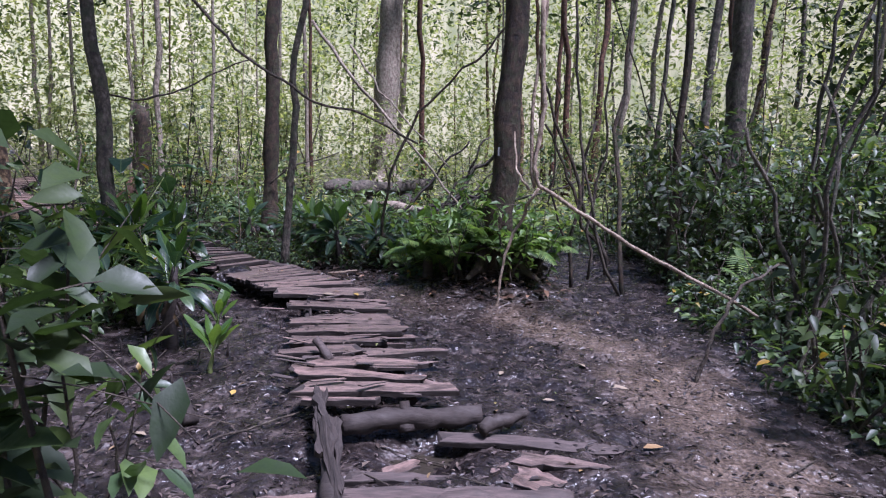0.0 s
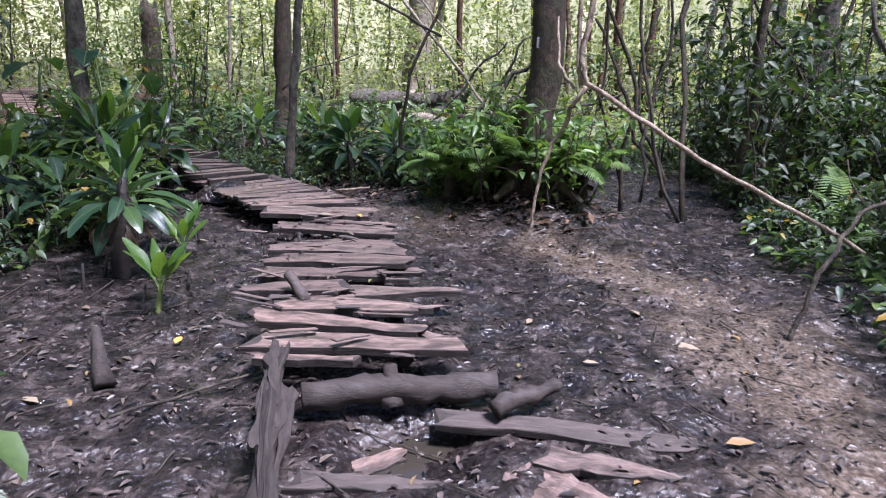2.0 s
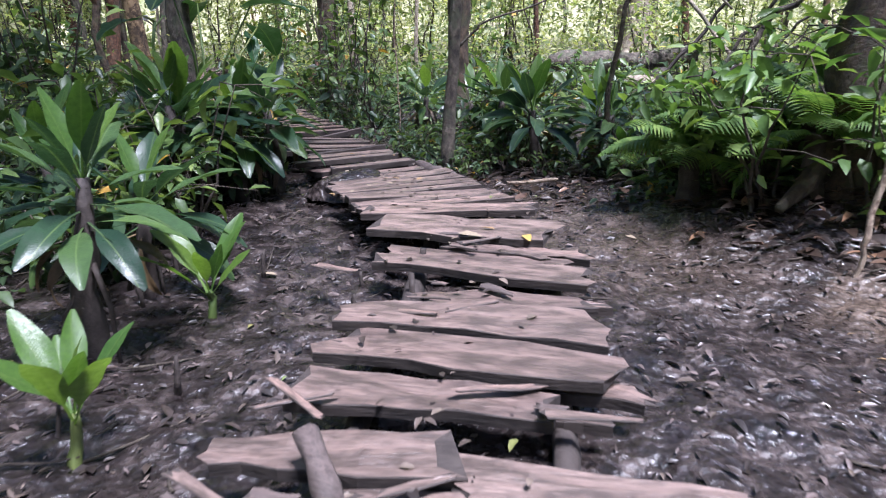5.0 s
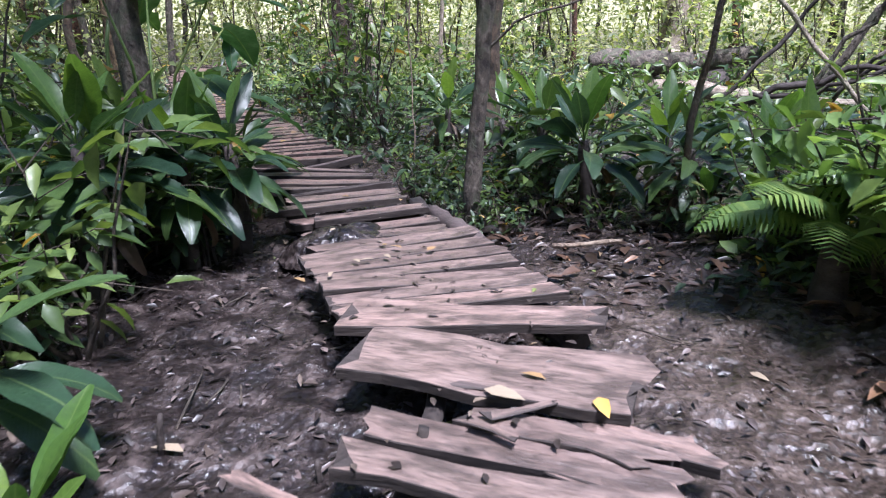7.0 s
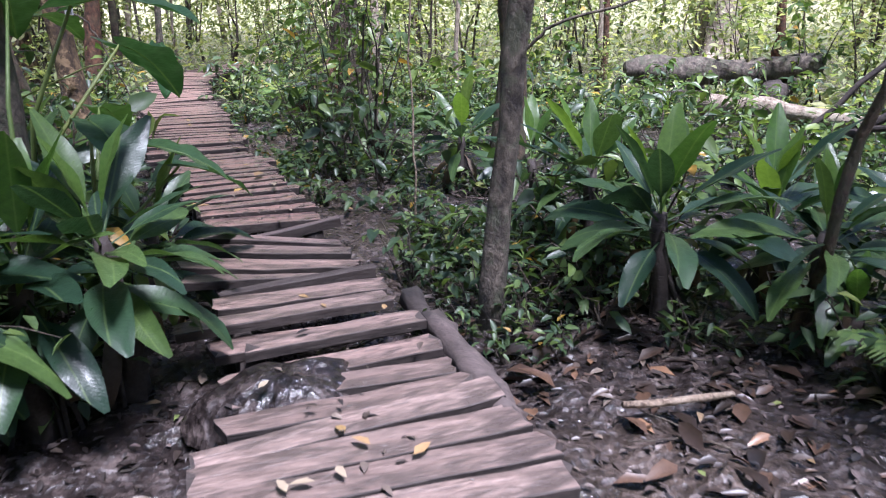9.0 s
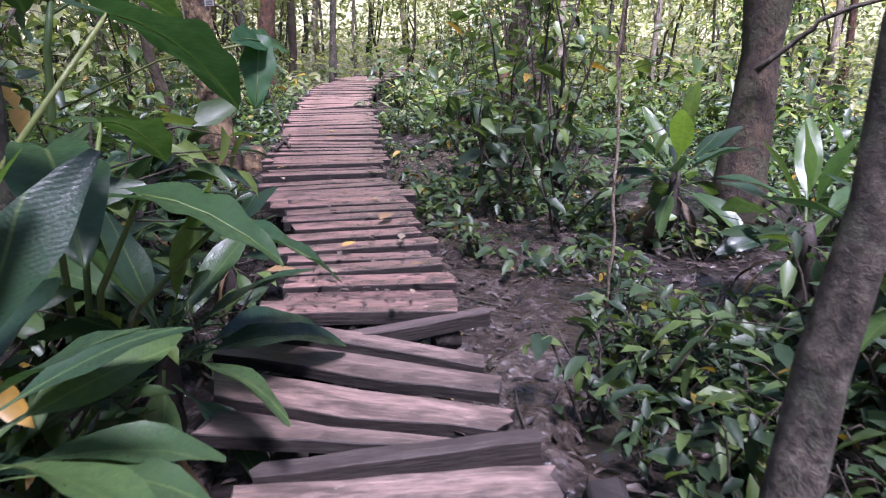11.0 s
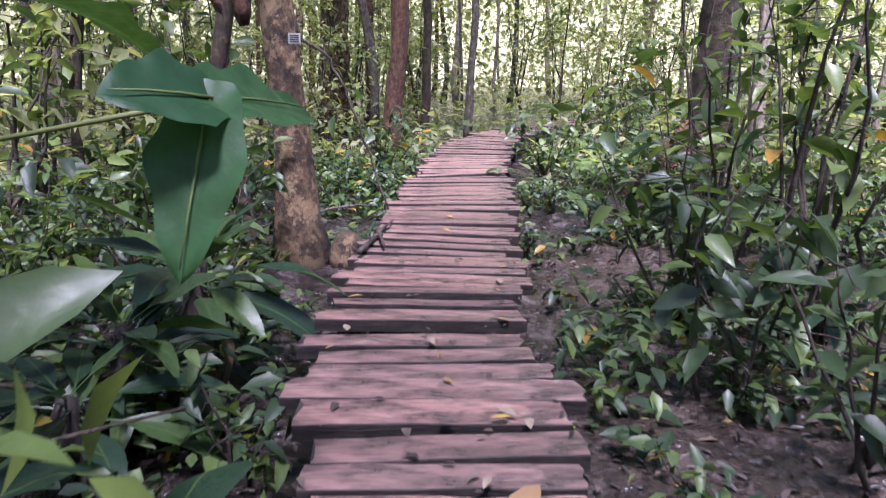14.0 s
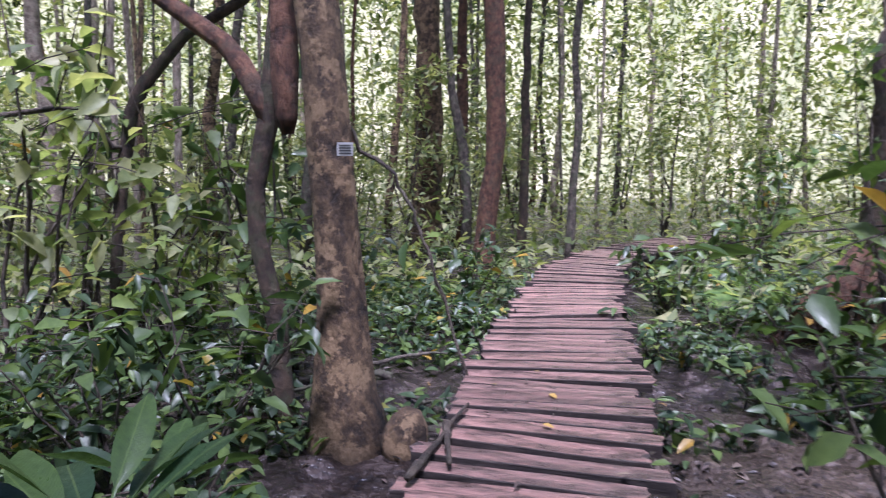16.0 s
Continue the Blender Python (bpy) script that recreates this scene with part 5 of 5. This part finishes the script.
# ---- lianas, roots and branches ----
def vine(points, radius, mat, label, category, seed=0, wobble=0.03, name="liana"):
    line = []
    for a, b in zip(points, points[1:]):
        line += list(wander(a, b, 6, wobble, seed + len(line)))[:-1]
    line.append(np.array(points[-1], float))
    k = len(line)
    v, f = tube(line, np.linspace(radius, radius * 0.6, k), 7, 0.12, seed)
    return thing(name, label, category, data=mesh(name, v, f, mat))


vine([(1.3, 7.4, 3.4), (1.36, 7.36, 2.3), (1.29, 7.32, 1.62), (1.36, 7.3, 1.4), (2.05, 7.2, 1.02), (2.72, 6.93, 0.66), (3.6, 6.6, 0.2), (4.0, 6.4, -0.02)], 0.028, ROOT, "pale curved aerial root running down to the ground", "root", 1, 0.03, "aerial_root")
vine([(1.3, 7.32, 1.4), (1.24, 7.34, 2.2), (1.34, 7.4, 3.2), (1.3, 7.5, 5.5)], 0.022, ROOT, "pale liana hanging from the canopy", "liana", 2, 0.04)
vine([(1.32, 7.3, 1.38), (1.12, 7.45, 0.9), (0.95, 7.35, 0.25), (0.93, 7.3, 0.0)], 0.02, ROOT, "pale root forking to the mound", "root", 3, 0.03, "aerial_root")
vine([(1.25, 7.35, 1.35), (1.1, 7.7, 1.6), (1.05, 8.05, 2.0)], 0.016, ROOT, "pale root clinging to the tree", "root", 4, 0.03, "aerial_root")
vine([(-3.33, 10.4, -0.02), (-3.32, 10.38, 0.5), (-3.36, 10.4, 1.1), (-3.3, 10.5, 2.6), (-3.2, 10.7, 6.5)], 0.008, ROOT, "thin pale liana hanging into the shrubs", "liana", 5, 0.015)
vine([(2.6, 5.2, -0.02), (2.75, 5.3, 0.4), (3.0, 5.5, 0.75), (3.4, 5.9, 0.9)], 0.018, TWIG, "bent bare branch rising from the mud", "branch", 6, 0.04, "branch")
vine([(-3.8, 9.2, 4.1), (-3.44, 9.13, 3.66), (-2.63, 9.1, 2.89), (-1.84, 9.12, 2.45), (-1.06, 9.17, 2.17), (-0.28, 9.2, 1.82)], 0.024, TWIG, "long thin branch arching between trees", "branch", 7, 0.05, "branch")
vine([(-4.6, 8.6, 2.4), (-3.87, 8.66, 2.27), (-3.36, 8.75, 2.43), (-2.63, 9.08, 2.87)], 0.016, TWIG, "thin crooked grey branch", "branch", 8, 0.05, "branch")
vine([(-0.9, 9.6, 0.1), (-0.76, 9.56, 1.16), (-0.37, 9.77, 2.26), (0.39, 9.98, 3.05), (0.9, 10.1, 3.6)], 0.024, BARK_DARK, "slanting dark stem in front of the woods", "branch", 9, 0.06, "branch")
vine([(-3.5, 12.3, 1.0), (-3.2, 12.35, 1.27), (-2.27, 12.5, 1.61)], 0.018, TWIG, "thin side branch of a dark tree", "branch", 10, 0.05, "branch")
vine([(-2.9, 12.8, 4.0), (-1.9, 12.73, 2.77), (-0.8, 12.68, 1.66), (0.4, 12.5, 0.3)], 0.035, BARK_PALE, "pale dead fallen branch leaning in the woods", "branch", 11, 0.06, "branch")
vine([(-2.2, 12.9, 3.6), (-1.4, 12.8, 2.6), (-0.2, 12.6, 1.4)], 0.022, BARK_PALE, "pale dead fallen branch leaning in the woods", "branch", 12, 0.08, "branch")
vine([(-8.06, 10.84, 1.86), (-7.92, 11.04, 1.45), (-7.84, 11.19, 1.34), (-7.77, 11.28, 1.1), (-7.71, 11.35, 0.87), (-7.6, 11.45, 0.4), (-7.5, 11.5, 0.0)], 0.012, TWIG, "thin dark vine looping from the tree to the ground", "vine", 13, 0.03, "vine")
for k in range(16):
    r = np.random.default_rng(600 + k)
    a = np.array((r.uniform(1.6, 5.5), r.uniform(8.5, 11.5), 0.0))
    b = a + (r.normal(0, 0.9), r.normal(0, 0.6), r.uniform(2.2, 4.5))
    vine([a, (a + b) / 2 + (r.normal(0, 0.25), 0, 0), b], r.uniform(0.014, 0.035), BARK_DARK if k % 3 else TWIG, "thin dark slanting stem in the thicket", "branch", 620 + k, 0.12, "branch")
for k in range(7):
    r = np.random.default_rng(660 + k)
    a = np.array((r.uniform(3.4, 5.0), r.uniform(4.8, 7.5), 0.0))
    b = a + (r.normal(0, 0.5), r.normal(0, 0.4), r.uniform(2.0, 3.8))
    vine([a, (a + b) / 2 + (r.normal(0, 0.2), 0, 0), b], r.uniform(0.015, 0.03), BARK_GREY, "thin mossy stem in dark shrubs", "branch", 680 + k, 0.12, "branch")
for k in range(8):
    r = np.random.default_rng(700 + k)
    a = np.array((r.uniform(-1.2, 0.4), r.uniform(12.5, 14.0), r.uniform(0.3, 0.6)))
    b = a + (r.uniform(0.8, 2.0), r.normal(0, 0.6), r.uniform(0.2, 1.6))
    vine([a, (a + b) / 2 + (0, 0, r.normal(0, 0.15)), b], r.uniform(0.02, 0.06), BARK_GREY if k % 2 else DARK_WOOD, "bare branch of a fallen tree", "branch", 720 + k, 0.12, "branch")

# ---- litter ----
BROWN_LITTER = litter_material("wet brown leaf", (0.0, (0.012, 0.008, 0.006)), (0.5, (0.04, 0.024, 0.016)), (0.85, (0.09, 0.05, 0.03)), (0.95, (0.2, 0.11, 0.06)))
DARK_BITS = litter_material("rotten leaf", (0.0, (0.012, 0.01, 0.009)), (0.5, (0.04, 0.03, 0.026)), (0.9, (0.12, 0.09, 0.08)))
def litter(name, count, box, length, mat, label, seed, keep=None, lift=0.012):
    r = np.random.default_rng(seed)
    x, y = r.uniform(box[0], box[2], count), r.uniform(box[1], box[3], count)
    if keep is not None:
        k = keep(x, y, r.random(count))
        x, y = x[k], y[k]
    pos = np.stack([x, y, ground_height(x, y) + lift * r.uniform(0.3, 1.6, len(x))], -1)
    n = len(x)
    ln = length * r.uniform(0.35, 1.4, n)
    co, f = blades(pos, r.uniform(0, 6.283, n), r.normal(0.05, 0.16, n), r.normal(0, 0.25, n), ln, ln * r.uniform(0.25, 0.5, n))
    thing(name, label, "leaf litter", data=fast_mesh(name, co, f, mat), kind="stuff")


litter("leaf_litter", 15000, (-9, 0.8, 4.5, 14), 0.06, LITTER, "scattered brown and tan dead leaves on mud", 1, lambda x, y, u: u < 0.5 + 0.9 * value_noise(x, y, 0.9, 1))
litter("leaf_litter", 800, (-2.4, 7.9, 0.6, 10.6), 0.13, BROWN_LITTER, "thick brown dead leaves beside the boardwalk", 2, lambda x, y, u: segment_distance(x, y, (-1.9, 9.3), (0.2, 8.7)) < 0.35 + 0.6 * u)
litter("leaf_litter", 20000, (-7, 0.8, 4.0, 12.5), 0.045, DARK_BITS, "dark rotten leaf fragments trodden into mud", 3)
litter("leaf_litter", 1500, (-0.3, 7.2, 2.1, 9.4), 0.12, BROWN_LITTER, "brown dead fronds and leaves on a mound", 4, lambda x, y, u: np.hypot((x - 0.9) / 0.9, (y - 8.1) / 0.8) < 0.4 + 0.7 * u, 0.05)
r = np.random.default_rng(44)
pieces = []
for k in range(420):
    x, y = r.uniform(-6, 4), r.uniform(1.5, 11)
    a, ln = r.uniform(0, 6.283), r.uniform(0.06, 0.45)
    z = gz(x, y) + 0.008
    p, q = np.array((x, y, z)), np.array((x + math.cos(a) * ln, y + math.sin(a) * ln, z + r.uniform(0, 0.025)))
    pieces.append(tube(wander(p, q, 4, 0.012, k), [0.006, 0.005, 0.004, 0.003], 4))
thing("twigs", "thin dark twigs scattered on the mud", "twigs", data=mesh("twigs", *joined(*pieces), TWIG), kind="stuff")

# trodden bits on the low planks
r = np.random.default_rng(45)
n = 150
s = r.random(n)
x, y = np.interp(s, [0, 0.45, 0.75, 1], [0.1, -0.9, -1.7, -3.0]) + r.normal(0, 0.22, n), np.interp(s, [0, 0.45, 0.75, 1], [4.4, 6.9, 7.75, 8.75]) + r.normal(0, 0.16, n)
ln = r.uniform(0.015, 0.06, n)
co, f = blades(np.stack([x, y, np.full(n, 0.187) + r.uniform(0, 0.004, n)], -1), r.uniform(0, 6.283, n), r.normal(0.02, 0.08, n), r.normal(0, 0.15, n), ln, ln * r.uniform(0.25, 0.6, n))
thing("plank_litter", "small trodden leaf bits and mud crumbs on planks", "leaf litter", data=fast_mesh("plank_litter", co, f, LITTER), kind="stuff")
n = 240
s = r.random(n) ** 1.4
w = np.clip(r.normal(0.45, 0.3, n), 0.02, 0.98)
pl, pr = along(LEFT, s), along(RIGHT, s)
x, y = pl[0] * w + pr[0] * (1 - w), pl[1] * w + pr[1] * (1 - w)
ln = r.uniform(0.012, 0.05, n)
co, f = blades(np.stack([x, y, np.full(n, DECK_Z + 0.007)], -1), r.uniform(0, 6.283, n), r.normal(0.03, 0.08, n), r.normal(0, 0.12, n), ln, ln * r.uniform(0.25, 0.6, n))
thing("plank_litter", "small trodden leaf bits and mud crumbs on planks", "leaf litter", data=fast_mesh("plank_litter", co, f, LITTER), kind="stuff")

# single leaves and sticks on the planks
ONE = {}
for key, mat in (("yellow", YELLOW), ("brown", BROWN), ("tan", TAN)):
    co, f = blades(np.zeros((1, 3)), np.zeros(1), np.full(1, 0.12), np.full(1, 0.2), np.full(1, 1.0), np.full(1, 0.42))
    ONE[key] = fast_mesh("fallen_leaf", co, f, mat)
r = np.random.default_rng(46)
rows = [("yellow", -0.57, 6.92, 0.2, 0.12), ("brown", -0.75, 6.95, 0.2, 0.09), ("tan", -0.9, 6.8, 0.2, 0.14), ("yellow", -4.1, 9.5, 0.345, 0.09), ("brown", -4.06, 9.1, 0.345, 0.13), ("brown", -4.32, 9.9, 0.345, 0.14), ("tan", -4.0, 9.75, 0.345, 0.09)]
for k in range(20):
    s = r.uniform(0.0, 0.55) ** 1.2
    w = r.uniform(0.05, 0.95)
    x, y = along(LEFT, s) * w + along(RIGHT, s) * (1 - w)
    rows.append((("tan", "brown", "tan", "yellow")[k % 4], x, y, DECK_Z + 0.012, r.uniform(0.04, 0.09)))
for k in range(12):
    s = r.uniform(0, 1)
    x, y = -1.3 - 1.7 * s + r.normal(0, 0.25), 7.35 + 1.4 * s + r.normal(0, 0.2)
    rows.append((("tan", "brown")[k % 2], x, y, 0.205, r.uniform(0.04, 0.09)))
for kind, x, y, z, ln in rows:
    ob = thing("fallen_leaf", f"curled {kind} fallen leaf lying on the planks", "leaf", data=ONE[kind], group="fallen leaves")
    ob.matrix_world = pose(x, y, z, 0, 0, r.uniform(0, 360)) @ Matrix.Diagonal((ln, ln, ln * 0.6, 1))
for k, (x, y, kind, ln) in enumerate([(1.77, 5.41, "tan", 0.1), (1.07, 5.1, "tan", 0.1), (1.9, 4.9, "tan", 0.16), (-1.05, 3.55, "tan", 0.13), (-0.85, 4.35, "yellow", 0.11), (1.4, 4.6, "tan", 0.09), (-1.7, 6.3, "tan", 0.12), (-0.2, 7.6, "tan", 0.08), (2.0, 3.9, "brown", 0.14)]):
    ob = thing("fallen_leaf", f"pale {kind} fallen leaf on wet mud", "leaf", data=ONE[kind], group="fallen leaves")
    ob.matrix_world = pose(x, y, gz(x, y) + 0.02, 0, 0, r.uniform(0, 360)) @ Matrix.Diagonal((ln, ln, ln * 0.6, 1))
pole("stick", (-1.38, 8.72, 0.05), (-1.05, 8.98, 0.06), 0.016, 0.013, ROOT, "pale broken stick on dead leaves", "stick", 0.01, None, 51, 6, 5)
pole("stick", (-0.62, 3.45, 0.02), (-0.15, 4.12, 0.05), 0.008, 0.006, TWIG, "long thin dark stick on the mud", "stick", 0.03, None, 52, 6, 7)
pole("stick", (-0.88, 3.78, -0.02), (-1.03, 3.95, 0.2), 0.055, 0.025, DARK_WOOD, "short black rotten stump in mud", "stump", 0.01, None, 53, 8, 4)
r = np.random.default_rng(48)
for k in range(38):
    x, y = (r.uniform(-3.2, -1.0), r.uniform(4.2, 6.6)) if k % 2 else (r.uniform(-6.6, -5.2), r.uniform(12.2, 13.6))
    pole("breathing_root", (x, y, -0.03), (x + r.normal(0, 0.02), y, gz(x, y) + r.uniform(0.07, 0.22)), 0.013, 0.007, DARK_WOOD, "thin dark root spike standing in mud", "root", 0.01, None, 800 + k, 6, 4)
fork = thing("forked_stick", "broken forked stick lying across the boardwalk edge", "stick")
for k, (a, b, r0) in enumerate([((-6.45, 10.66, 0.345), (-7.04, 11.2, 0.352), 0.014), ((-6.86, 11.0, 0.35), (-6.5, 10.84, 0.348), 0.016)]):
    pole("twig", a, b, r0, 0.007, TWIG, "", "", 0.012, fork, 980 + k, 7, 8)
knob = tube([(0, 0, -0.05), (0.01, 0, 0.06), (0.015, 0.01, 0.14), (0.0, 0.01, 0.2), (0, 0, 0.225)], [0.12, 0.115, 0.1, 0.07, 0.02], 12, 0.1, 5)
thing("stump", "low rounded tan stump at the foot of a tree", "stump", (-7.5, 11.1, gz(-7.5, 11.1)), mesh("stump", *knob, BARK_TAN))
r = np.random.default_rng(52)
for k in range(12):
    x, y, a = r.uniform(-9.6, -7.7), r.uniform(10.9, 12.2) if k % 3 else r.uniform(9.4, 10.6), r.uniform(0, 6.283)
    ln = r.uniform(0.4, 1.1)
    q = (x + ln * math.cos(a), y + ln * math.sin(a))
    pole("fallen_branch", (x, y, gz(x, y) + 0.02), (*q, gz(*q) + r.uniform(0.03, 0.16)), r.uniform(0.012, 0.028), 0.008, (TWIG, BARK_GREY)[k % 2], "thin dead branch fallen on the forest floor", "branch", 0.05, None, 990 + k, 7, 9)
